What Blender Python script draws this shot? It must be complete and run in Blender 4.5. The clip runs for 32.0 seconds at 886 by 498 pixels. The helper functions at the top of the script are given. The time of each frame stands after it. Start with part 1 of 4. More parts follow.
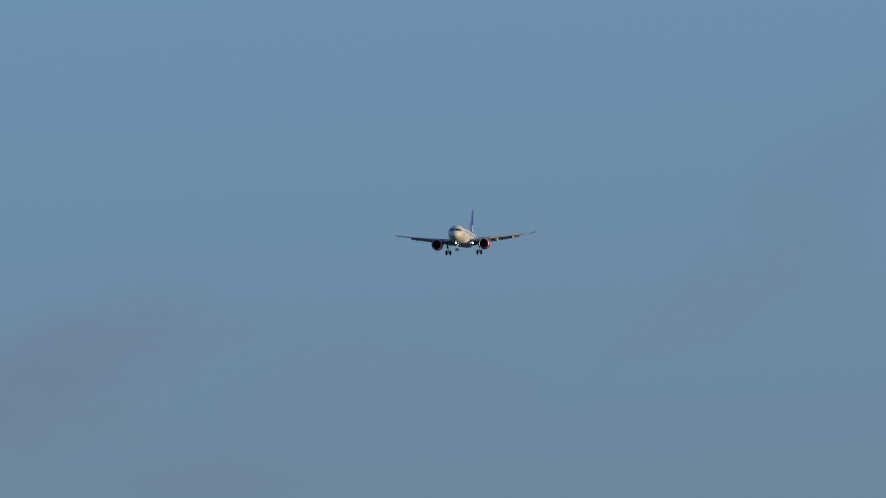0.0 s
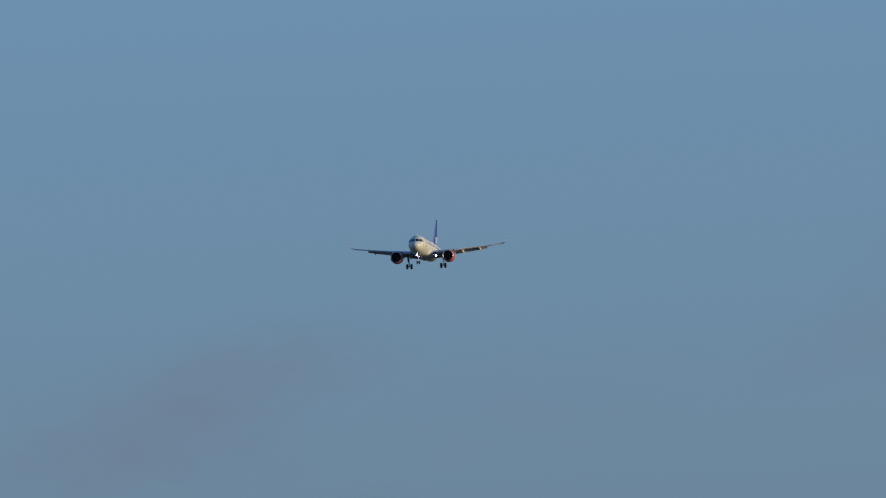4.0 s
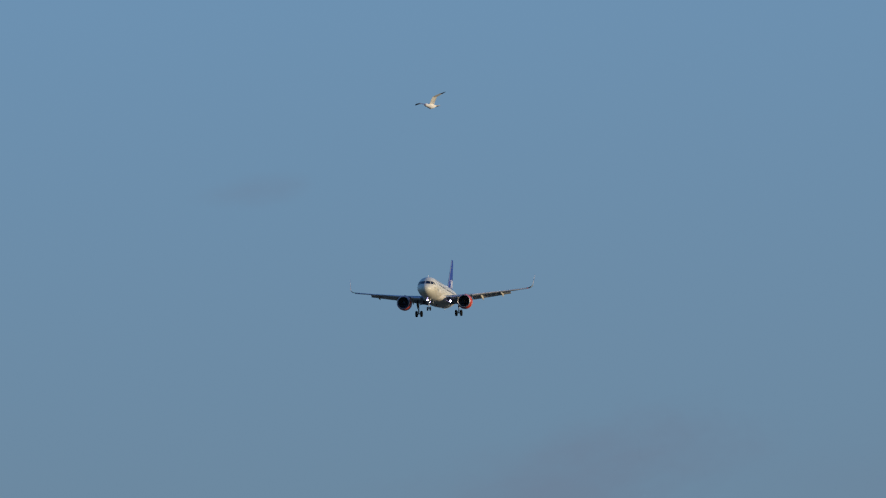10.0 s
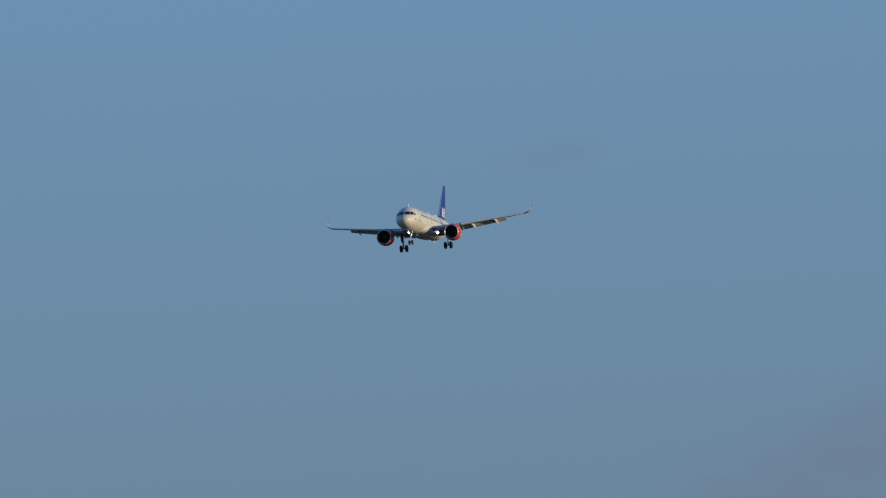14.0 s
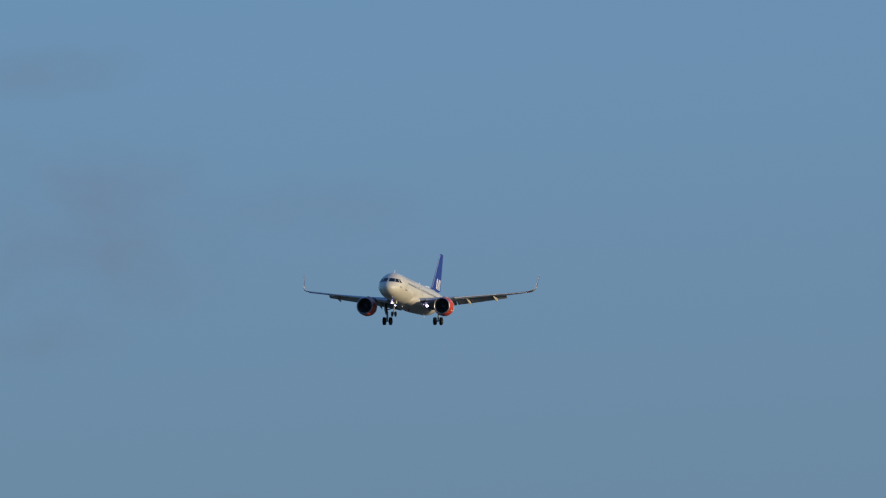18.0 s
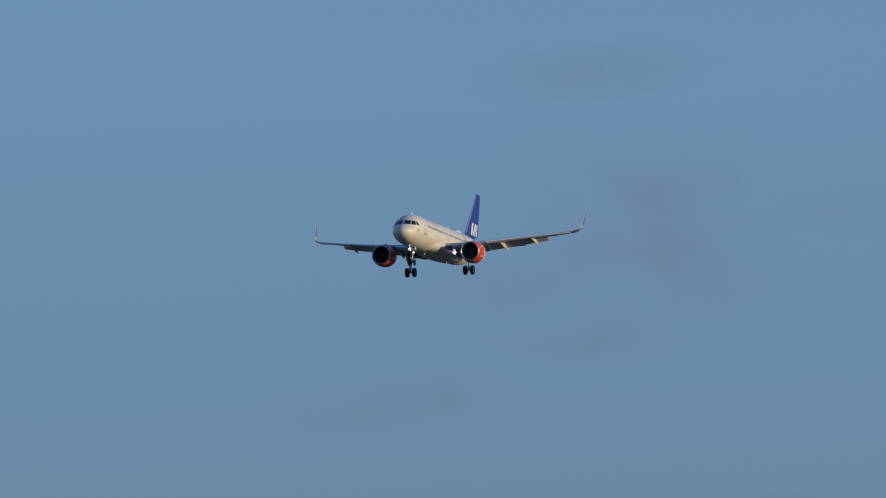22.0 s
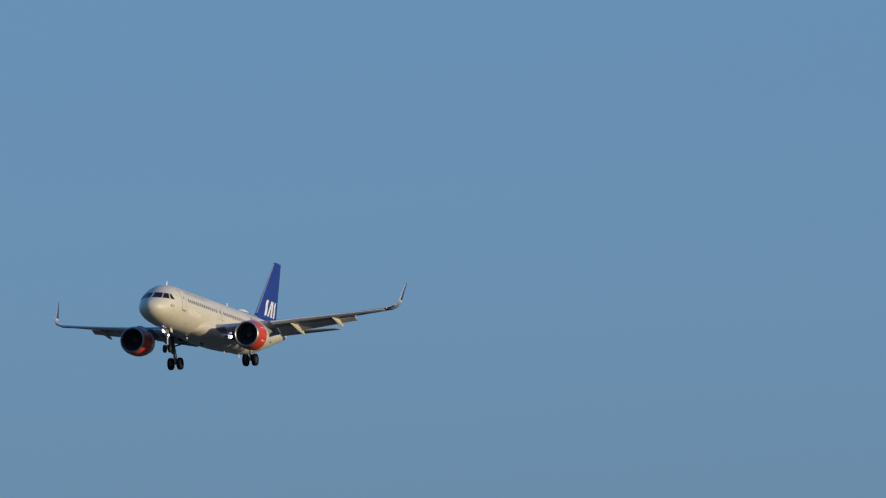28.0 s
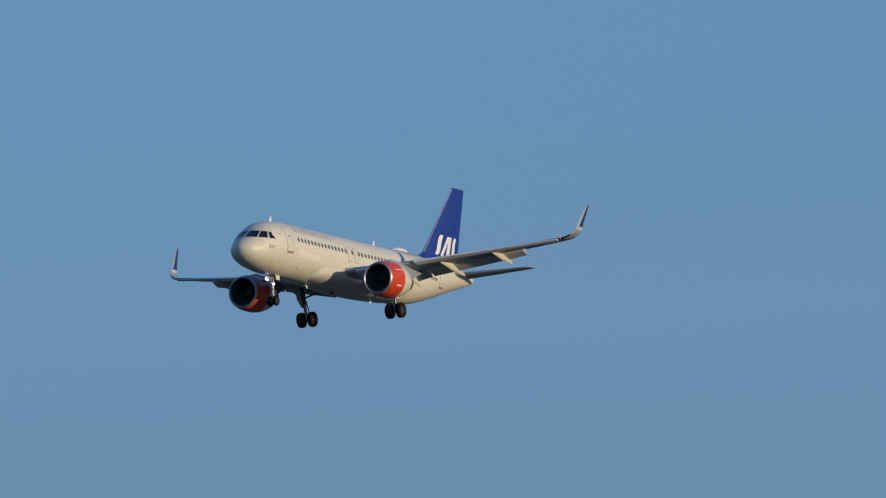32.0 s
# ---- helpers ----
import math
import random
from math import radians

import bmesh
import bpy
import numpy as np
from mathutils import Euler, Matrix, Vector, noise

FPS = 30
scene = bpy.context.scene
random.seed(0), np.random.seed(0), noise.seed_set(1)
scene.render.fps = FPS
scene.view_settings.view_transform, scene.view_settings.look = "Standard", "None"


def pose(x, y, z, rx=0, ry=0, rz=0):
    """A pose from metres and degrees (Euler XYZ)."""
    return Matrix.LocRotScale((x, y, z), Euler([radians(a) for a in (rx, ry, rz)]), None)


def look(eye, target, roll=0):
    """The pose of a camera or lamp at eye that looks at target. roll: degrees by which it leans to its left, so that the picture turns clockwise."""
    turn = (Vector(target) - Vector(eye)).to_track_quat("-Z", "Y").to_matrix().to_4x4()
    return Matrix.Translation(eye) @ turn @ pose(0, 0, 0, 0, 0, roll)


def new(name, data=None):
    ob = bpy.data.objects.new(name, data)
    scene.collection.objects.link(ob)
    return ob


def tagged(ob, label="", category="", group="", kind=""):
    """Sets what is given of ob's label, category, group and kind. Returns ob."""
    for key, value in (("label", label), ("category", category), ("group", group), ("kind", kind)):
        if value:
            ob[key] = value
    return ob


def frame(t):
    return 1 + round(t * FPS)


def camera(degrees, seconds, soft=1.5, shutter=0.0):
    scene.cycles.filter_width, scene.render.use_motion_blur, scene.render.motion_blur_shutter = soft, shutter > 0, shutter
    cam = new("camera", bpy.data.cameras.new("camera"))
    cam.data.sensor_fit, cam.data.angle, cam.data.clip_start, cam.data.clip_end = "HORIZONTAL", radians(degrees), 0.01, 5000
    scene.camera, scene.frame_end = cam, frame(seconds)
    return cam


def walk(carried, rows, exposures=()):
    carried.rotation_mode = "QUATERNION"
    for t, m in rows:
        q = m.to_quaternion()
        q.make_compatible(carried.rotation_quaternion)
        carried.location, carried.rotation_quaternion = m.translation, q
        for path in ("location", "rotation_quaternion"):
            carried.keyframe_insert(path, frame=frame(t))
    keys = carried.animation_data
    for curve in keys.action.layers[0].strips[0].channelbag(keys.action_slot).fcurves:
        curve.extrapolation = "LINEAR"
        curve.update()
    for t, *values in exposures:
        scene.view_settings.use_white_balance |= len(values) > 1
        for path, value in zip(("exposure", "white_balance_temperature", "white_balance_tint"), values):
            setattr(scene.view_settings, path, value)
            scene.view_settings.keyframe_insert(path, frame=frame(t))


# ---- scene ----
EYE = (0.0, 0.0, 1.7)


def aim(pan, tilt):
    """A pose at the tripod that looks pan degrees from +y towards +x and tilt degrees up."""
    p, e = radians(pan), radians(tilt)
    way = Vector((math.sin(p) * math.cos(e), math.cos(p) * math.cos(e), math.sin(e)))
    return look(EYE, Vector(EYE) + way)


cam = camera(3.9772, 32.0, soft=1.25)
walk(cam, [
    (0.0, aim(-8.4504, 3.8311)), (0.5, aim(-8.5143, 3.8460)), (1.0, aim(-8.5497, 3.8443)), (1.5, aim(-8.6477, 3.8574)),
    (2.0, aim(-8.8043, 3.8661)), (2.5, aim(-8.9059, 3.9090)), (3.0, aim(-8.9667, 3.9540)), (3.5, aim(-8.9911, 3.9901)),
    (4.0, aim(-9.1116, 3.9761)), (4.5, aim(-9.2350, 3.9627)), (5.0, aim(-9.3611, 3.9495)), (5.5, aim(-9.4900, 3.9361)),
    (6.0, aim(-9.6914, 3.9645)), (6.5, aim(-9.8536, 3.9765)), (7.0, aim(-10.0361, 4.0159)), (7.5, aim(-10.2348, 4.0643)),
    (8.0, aim(-10.3300, 4.1238)), (8.5, aim(-10.3009, 4.2204)), (9.0, aim(-10.3272, 4.2811)), (9.5, aim(-10.3999, 4.3225)),
    (10.0, aim(-10.7701, 4.3490)), (10.5, aim(-10.9762, 4.3503)), (11.0, aim(-11.1263, 4.3458)), (11.5, aim(-11.2385, 4.3334)),
    (12.0, aim(-11.3341, 4.3041)), (12.5, aim(-11.4383, 4.2707)), (13.0, aim(-11.6242, 4.2392)), (13.5, aim(-11.9255, 4.2147)),
    (14.0, aim(-12.0895, 4.1945)), (14.5, aim(-12.1934, 4.2003)), (15.0, aim(-12.4338, 4.3503)), (15.5, aim(-12.6814, 4.5023)),
    (16.0, aim(-12.9363, 4.6558)), (16.5, aim(-13.1981, 4.8109)), (17.0, aim(-13.3102, 4.8110)), (17.5, aim(-13.5864, 4.7596)),
    (18.0, aim(-13.8393, 4.6878)), (18.5, aim(-13.9585, 4.6647)), (19.0, aim(-14.0239, 4.6448)), (19.5, aim(-14.4262, 4.6253)),
    (20.0, aim(-15.1899, 4.5818)), (20.5, aim(-15.3807, 4.5593)), (21.0, aim(-15.8566, 4.5801)), (21.5, aim(-16.1820, 4.6176)),
    (22.0, aim(-16.3334, 4.6792)), (22.5, aim(-16.5102, 4.8039)), (23.0, aim(-16.9114, 5.2153)), (23.5, aim(-17.3930, 5.2100)),
    (24.0, aim(-17.7253, 5.1120)), (24.5, aim(-17.9969, 5.0867)), (25.0, aim(-18.4755, 5.0707)), (25.5, aim(-18.9759, 5.0526)),
    (26.0, aim(-19.4983, 5.0360)), (26.5, aim(-20.0435, 5.0255)), (27.0, aim(-20.4418, 5.2454)), (27.5, aim(-20.5521, 5.4872)),
    (28.0, aim(-20.8140, 5.5455)), (28.5, aim(-21.1548, 5.5757)), (29.0, aim(-22.1383, 5.5646)), (29.5, aim(-23.2540, 5.5173)),
    (30.0, aim(-23.9409, 5.4512)), (30.5, aim(-24.6246, 5.4169)), (31.0, aim(-25.6876, 5.4069)), (31.5, aim(-26.8228, 5.4106)),
    (32.0, aim(-27.4506, 5.8043)),
], exposures=[(0.0, 0.12), (6.0, 0.11), (13.0, 0.09), (19.0, 0.07), (23.0, 0.045), (29.0, 0.02), (32.0, 0.0)])

# ---------------------------------------------------------------- light
SUN_AZ, SUN_EL = 92.5, 9.5  # degrees from +y towards +x, and above the horizon

world = bpy.data.worlds.new("sky")
scene.world = world
world.use_nodes = True
wn = world.node_tree
sky = wn.nodes.new("ShaderNodeTexSky")
sky.sky_type, sky.sun_disc = "NISHITA", False
sky.sun_elevation, sky.sun_rotation = radians(SUN_EL), radians(SUN_AZ)
sky.altitude, sky.air_density, sky.dust_density, sky.ozone_density = 0, 1.0, 0.3, 3.0
back = wn.nodes["Background"]
# thin haze over the clear sky, greyer towards the horizon
place = wn.nodes.new("ShaderNodeTexCoord")
split = wn.nodes.new("ShaderNodeSeparateXYZ")
wn.links.new(place.outputs["Generated"], split.inputs[0])
rise = wn.nodes.new("ShaderNodeMapRange")
rise.inputs["From Min"].default_value, rise.inputs["From Max"].default_value = 0.04, 0.14
side_on = wn.nodes.new("ShaderNodeMath")  # clearer away from the sun's side as well as higher up
side_on.operation, side_on.inputs[1].default_value, side_on.inputs[2].default_value = "MULTIPLY_ADD", -0.06, 0.0195
wn.links.new(split.outputs["X"], side_on.inputs[0])
clear_air = wn.nodes.new("ShaderNodeMath")
clear_air.operation, clear_air.inputs[1].default_value = "MULTIPLY_ADD", 0.58
wn.links.new(split.outputs["Z"], clear_air.inputs[0])
wn.links.new(side_on.outputs[0], clear_air.inputs[2])
wn.links.new(clear_air.outputs[0], rise.inputs["Value"])
tone = wn.nodes.new("ShaderNodeMix")
tone.data_type = "RGBA"
tone.inputs["A"].default_value, tone.inputs["B"].default_value = (4.20, 6.90, 10.40, 1), (3.64, 8.72, 16.3, 1)
wn.links.new(rise.outputs["Result"], tone.inputs["Factor"])
high = wn.nodes.new("ShaderNodeMapRange")  # the sky deepens overhead
high.inputs["From Min"].default_value, high.inputs["From Max"].default_value = 0.14, 0.85
wn.links.new(split.outputs["Z"], high.inputs["Value"])
zenith = wn.nodes.new("ShaderNodeMix")
zenith.data_type = "RGBA"
zenith.inputs["A"].default_value, zenith.inputs["B"].default_value = (1, 1, 1, 1), (0.22, 0.365, 0.73, 1)
wn.links.new(high.outputs["Result"], zenith.inputs["Factor"])
deep = wn.nodes.new("ShaderNodeVectorMath")
deep.operation = "MULTIPLY"
wn.links.new(tone.outputs["Result"], deep.inputs[0])
wn.links.new(zenith.outputs["Result"], deep.inputs[1])
haze = wn.nodes.new("ShaderNodeMix")
haze.data_type = "RGBA"
haze.inputs["Factor"].default_value = 0.576
wn.links.new(sky.outputs[0], haze.inputs["A"])
wn.links.new(deep.outputs["Vector"], haze.inputs["B"])
glow = wn.nodes.new("ShaderNodeMapRange")  # the haze thins the light near the horizon
glow.inputs["From Min"].default_value, glow.inputs["From Max"].default_value = 0.03, 0.094
glow.inputs["To Min"].default_value, glow.inputs["To Max"].default_value = 0.0462 * 0.822, 0.0462 * 0.991
wn.links.new(split.outputs["Z"], glow.inputs["Value"])
wn.links.new(glow.outputs["Result"], back.inputs["Strength"])
wn.links.new(haze.outputs["Result"], back.inputs["Color"])

sun = new("sun", bpy.data.lights.new("sun", "SUN"))
sun.data.energy, sun.data.angle, sun.data.color = 3.1, radians(0.53), (1.0, 0.82, 0.57)
a, e = radians(SUN_AZ), radians(SUN_EL)
sun.matrix_world = look((0, 0, 900), Vector((0, 0, 900)) - Vector((math.sin(a) * math.cos(e), math.cos(a) * math.cos(e), math.sin(e))))


# ---------------------------------------------------------------- materials
def material(name, colour, rough=0.5, metal=0.0, coat=0.0, grain=0.08, size=1.5, bump=0.0, dirt=0.0, glow=0.0, glow_colour=None, gloss=0.5):
    """A node material: base colour with fine grain and broad stains, in metres."""
    m = bpy.data.materials.new(name)
    m.use_nodes = True
    nt = m.node_tree
    b = nt.nodes["Principled BSDF"]
    b.inputs["Roughness"].default_value, b.inputs["Metallic"].default_value = rough, metal
    b.inputs["Coat Weight"].default_value, b.inputs["Coat Roughness"].default_value = coat, 0.03
    b.inputs["Specular IOR Level"].default_value = gloss
    co = nt.nodes.new("ShaderNodeTexCoord")
    fine, broad = nt.nodes.new("ShaderNodeTexNoise"), nt.nodes.new("ShaderNodeTexNoise")
    fine.inputs["Scale"].default_value, fine.inputs["Detail"].default_value = 6.0 / size, 6.0
    broad.inputs["Scale"].default_value, broad.inputs["Detail"].default_value = 0.7 / size, 3.0
    nt.links.new(co.outputs["Object"], fine.inputs["Vector"])
    nt.links.new(co.outputs["Object"], broad.inputs["Vector"])
    add = nt.nodes.new("ShaderNodeMath")
    add.operation = "ADD"
    nt.links.new(fine.outputs["Fac"], add.inputs[0])
    nt.links.new(broad.outputs["Fac"], add.inputs[1])
    ramp = nt.nodes.new("ShaderNodeMapRange")
    ramp.inputs["From Min"].default_value, ramp.inputs["From Max"].default_value = 0.6, 1.4
    nt.links.new(add.outputs[0], ramp.inputs["Value"])
    mix = nt.nodes.new("ShaderNodeMix")
    mix.data_type = "RGBA"
    lo = [c * (1 - grain - dirt) for c in colour]
    hi = [min(1.0, c * (1 + grain)) for c in colour]
    mix.inputs["A"].default_value, mix.inputs["B"].default_value = (*lo, 1), (*hi, 1)
    nt.links.new(ramp.outputs["Result"], mix.inputs["Factor"])
    nt.links.new(mix.outputs["Result"], b.inputs["Base Color"])
    if bump:
        bp = nt.nodes.new("ShaderNodeBump")
        bp.inputs["Strength"].default_value, bp.inputs["Distance"].default_value = bump, 0.02
        nt.links.new(fine.outputs["Fac"], bp.inputs["Height"])
        nt.links.new(bp.outputs["Normal"], b.inputs["Normal"])
    if glow:
        b.inputs["Emission Color"].default_value = (*(glow_colour or colour), 1)
        b.inputs["Emission Strength"].default_value = glow
    return m


CREAM = material("cream_aircraft_paint", (0.69, 0.645, 0.505), 0.46, coat=0.40, grain=0.05, dirt=0.07, size=1.4)
BELLY = material("dull_cream_belly_paint", (0.60, 0.56, 0.46), 0.65, coat=0.2, grain=0.06, dirt=0.08, size=1.2)
WHITE = material("white_paint", (0.80, 0.79, 0.76), 0.35, coat=0.2, grain=0.03)
PALE = material("pale_cream_lettering", (0.74, 0.71, 0.63), 0.4, grain=0.05)
BLUE = material("deep_blue_paint", (0.0035, 0.029, 0.240), 0.5, coat=0.08, grain=0.05)
RED = material("orange_red_paint", (0.61, 0.050, 0.014), 0.38, coat=0.25, grain=0.06)
WING_GREY = material("grey_wing_paint", (0.255, 0.302, 0.342), 0.42, grain=0.07, dirt=0.05)
FLAP_GREY = material("pale_grey_flap_paint", (0.50, 0.49, 0.46), 0.42, grain=0.07, dirt=0.05)
SILVER = material("silver_grey_lettering", (0.43, 0.42, 0.395), 0.38, metal=0.15, grain=0.12, size=0.5)
SEAM = material("dark_seam_sealant", (0.16, 0.155, 0.14), 0.6)
LIP = material("polished_aluminium", (0.42, 0.42, 0.43), 0.38, metal=0.75, grain=0.05)
STEEL = material("grey_steel", (0.38, 0.38, 0.38), 0.42, metal=0.5, grain=0.08, size=0.4)
# dark grey steel, its colour darkened further for shade on the main gear
DARK_STEEL = material("dark_shaded_steel", (0.11, 0.11, 0.115), 0.5, metal=0.2, grain=0.1, size=0.4)
SLAT = material("light_grey_slat_paint", (0.72, 0.76, 0.82), 0.38, metal=0.15, grain=0.06)
TITAN = material("heat_stained_titanium", (0.22, 0.19, 0.17), 0.45, metal=0.8, grain=0.15, size=0.5)
DARK = material("dark_inlet_lining", (0.085, 0.085, 0.085), 0.6)
BLADE = material("fan_blade_metal", (0.15, 0.15, 0.16), 0.45, metal=0.6)
TYRE = material("black_tyre_rubber", (0.010, 0.0105, 0.012), 0.9, grain=0.12, size=0.2, bump=0.2, gloss=0.15)
RIM = material("dark_wheel_metal", (0.02, 0.02, 0.02), 0.7, metal=0.1, size=0.3)
GLASS = material("dark_window_glass", (0.010, 0.011, 0.013), 0.22, coat=0.0, grain=0.05)
CABIN_GLASS = material("grey_cabin_window_glass", (0.045, 0.045, 0.05), 0.3, grain=0.1)
RIM_PAINT = material("worn_window_rim_paint", (0.44, 0.42, 0.36), 0.5, grain=0.05)
GASKET = material("grey_window_surround", (0.30, 0.29, 0.27), 0.5)
NAVY = material("dark_navy_paint", (0.010, 0.026, 0.115), 0.35, coat=0.2, grain=0.05)
# violet of these two glows imitates lens glare; the glowing ring is added
LAMP = material("lit_landing_lamp", (0.9, 0.92, 1.0), 0.3, glow=16.0, glow_colour=(0.62, 0.55, 1.0))
GLARE_RING = material("painted_lamp_glare", (0.7, 0.7, 0.9), 0.2, metal=0.5, glow=1.3, glow_colour=(0.34, 0.24, 1.0))
NAV_RED = material("lit_red_lamp", (0.8, 0.05, 0.03), 0.3, glow=1.1, glow_colour=(1.0, 0.14, 0.10))
NAV_GREEN = material("lit_green_lamp", (0.03, 0.6, 0.2), 0.3, glow=0.12, glow_colour=(0.1, 1.0, 0.4))
BEACON = material("lit_red_beacon", (0.8, 0.05, 0.03), 0.2, glow=10.0, glow_colour=(1.0, 0.10, 0.04))
TIP_GREY = material("pale_tip_paint", (0.44, 0.46, 0.50), 0.35, metal=0.45, grain=0.06)
GULL_WHITE = material("white_feathers", (0.78, 0.74, 0.66), 0.8, grain=0.08, size=0.05)
GULL_GREY = material("pale_grey_feathers", (0.34, 0.35, 0.37), 0.8, grain=0.1, size=0.05)
GULL_BLACK = material("black_feathers", (0.03, 0.03, 0.032), 0.8, size=0.05)
GULL_BILL = material("dark_red_bill", (0.22, 0.04, 0.03), 0.5, size=0.05)
GRASS = material("dull_winter_grass", (0.066, 0.079, 0.064), 0.95, grain=0.35, size=12.0, dirt=0.1)


def cloud_material(name, strength, seed, wide, high):
    m = bpy.data.materials.new(name)
    m.use_nodes = True
    nt = m.node_tree
    nt.nodes.remove(nt.nodes["Principled BSDF"])
    out = nt.nodes["Material Output"]
    co, mp = nt.nodes.new("ShaderNodeTexCoord"), nt.nodes.new("ShaderNodeMapping")
    mp.inputs["Location"].default_value, mp.inputs["Scale"].default_value = (seed * 3.1, seed * 1.7, seed), (wide / 46.0, high / 28.0, 1.0)
    nt.links.new(co.outputs["Object"], mp.inputs["Vector"])
    nz = nt.nodes.new("ShaderNodeTexNoise")
    nz.inputs["Scale"].default_value, nz.inputs["Detail"].default_value, nz.inputs["Roughness"].default_value = 1.3, 4.0, 0.5
    nz.inputs["Distortion"].default_value = 0.2
    nt.links.new(mp.outputs["Vector"], nz.inputs["Vector"])
    ln = nt.nodes.new("ShaderNodeVectorMath")
    ln.operation = "LENGTH"
    nt.links.new(co.outputs["Object"], ln.inputs[0])
    fall = nt.nodes.new("ShaderNodeMapRange")
    fall.interpolation_type = "SMOOTHSTEP"
    fall.inputs["From Min"].default_value, fall.inputs["From Max"].default_value = 0.40, 1.30
    fall.inputs["To Min"].default_value, fall.inputs["To Max"].default_value = 1.0, 0.0
    rag = nt.nodes.new("ShaderNodeTexNoise")
    rag.inputs["Scale"].default_value, rag.inputs["Detail"].default_value, rag.inputs["Roughness"].default_value = 1.7, 6.0, 0.55
    nt.links.new(mp.outputs["Vector"], rag.inputs["Vector"])
    edge = nt.nodes.new("ShaderNodeMath")
    edge.operation = "MULTIPLY_ADD"
    edge.inputs[1].default_value = 0.8
    nt.links.new(rag.outputs["Fac"], edge.inputs[0])
    nt.links.new(ln.outputs["Value"], edge.inputs[2])
    nt.links.new(edge.outputs[0], fall.inputs["Value"])
    lump = nt.nodes.new("ShaderNodeMapRange")
    lump.interpolation_type = "SMOOTHSTEP"
    lump.inputs["From Min"].default_value, lump.inputs["From Max"].default_value = 0.08, 0.70
    nt.links.new(nz.outputs["Fac"], lump.inputs["Value"])
    mul, mul2 = nt.nodes.new("ShaderNodeMath"), nt.nodes.new("ShaderNodeMath")
    mul.operation = mul2.operation = "MULTIPLY"
    nt.links.new(fall.outputs["Result"], mul.inputs[0])
    nt.links.new(lump.outputs["Result"], mul.inputs[1])
    nt.links.new(mul.outputs[0], mul2.inputs[0])
    mul2.inputs[1].default_value = strength
    # vapour glows in one fixed tone, its daylight put into the emission
    clear, puff, mix = nt.nodes.new("ShaderNodeBsdfTransparent"), nt.nodes.new("ShaderNodeEmission"), nt.nodes.new("ShaderNodeMixShader")
    puff.inputs["Color"].default_value = (0.142, 0.182, 0.258, 1)
    nt.links.new(mul2.outputs[0], mix.inputs["Fac"])
    nt.links.new(clear.outputs[0], mix.inputs[1])
    nt.links.new(puff.outputs[0], mix.inputs[2])
    nt.links.new(mix.outputs[0], out.inputs["Surface"])
    return m


# ---------------------------------------------------------------- mesh helpers
def finish(bm, sharp=38.0):
    bmesh.ops.recalc_face_normals(bm, faces=bm.faces[:])
    lim = radians(sharp)
    for f in bm.faces:
        f.smooth = True
    for e in bm.edges:
        if len(e.link_faces) == 2 and e.calc_face_angle(0.0) > lim:
            e.smooth = False
    return bm


def mesh_of(name, bm, mat, sharp=38.0):
    finish(bm, sharp)
    me = bpy.data.meshes.new(name)
    bm.to_mesh(me)
    bm.free()
    me.materials.append(mat)
    return me


def part(name, bm, mat, parent, label="", sharp=38.0):
    """Links a bmesh (or a ready mesh) as one part under a thing or a part."""
    me = bm if isinstance(bm, bpy.types.Mesh) else mesh_of(name, bm, mat, sharp)
    ob = new(name, me)
    ob.parent = parent
    if label:
        tagged(ob, label)
    return ob


def loft(rings, caps=True, closed=True, bm=None):
    """Skins rings of equally many points."""
    bm = bm or bmesh.new()
    vs = [[bm.verts.new(p) for p in r] for r in rings]
    n = len(rings[0])
    for a, b in zip(vs, vs[1:]):
        for i in range(n if closed else n - 1):
            j = (i + 1) % n
            bm.faces.new((a[i], a[j], b[j], b[i]))
    if caps:
        bm.faces.new(vs[0])
        bm.faces.new(vs[-1])
    return bm


def tube(p, q, r0, r1=None, n=12, bm=None):
    """A tapered round bar from p to q."""
    p, q = Vector(p), Vector(q)
    r1 = r0 if r1 is None else r1
    w = (q - p).normalized()
    u = w.orthogonal().normalized()
    v = w.cross(u)
    ring = lambda c, r: [c + (u * math.cos(k * 2 * math.pi / n) + v * math.sin(k * 2 * math.pi / n)) * r for k in range(n)]
    return loft([ring(p, r0), ring(q, r1)], bm=bm)


def lathe(profile, centre, axis="x", n=48, bm=None, caps=False, tilt=0.0):
    """Turns (along, radius) pairs about an axis through centre; along x it runs aft."""
    rings = []
    for a, r in profile:
        ring = []
        for k in range(n):
            t = k * 2 * math.pi / n
            c, s = math.cos(t) * r, math.sin(t) * r
            if axis == "x":
                ring.append((centre[0] - a, centre[1] + c, centre[2] + s - a * tilt))
            elif axis == "y":
                ring.append((centre[0] + c, centre[1] + a, centre[2] + s))
            else:
                ring.append((centre[0] + c, centre[1] + s, centre[2] + a))
        rings.append(ring)
    return loft(rings, caps=caps, bm=bm)


def box(bm, lo, hi, bevel=0.0):
    vs = bmesh.ops.create_cube(bm, size=1.0)["verts"]
    for v in vs:
        v.co = Vector([(l + h) / 2 + c * (h - l) for l, h, c in zip(lo, hi, v.co)])
    if bevel:
        es = list({e for v in vs for e in v.link_edges})
        bmesh.ops.bevel(bm, geom=es, offset=bevel, segments=2, affect="EDGES")
    return bm


def plate(outline, thick, push):
    """A thin plate: outline points, and the same points moved by push * thick."""
    push = Vector(push) * thick
    return loft([[Vector(p) for p in outline], [Vector(p) + push for p in outline]])


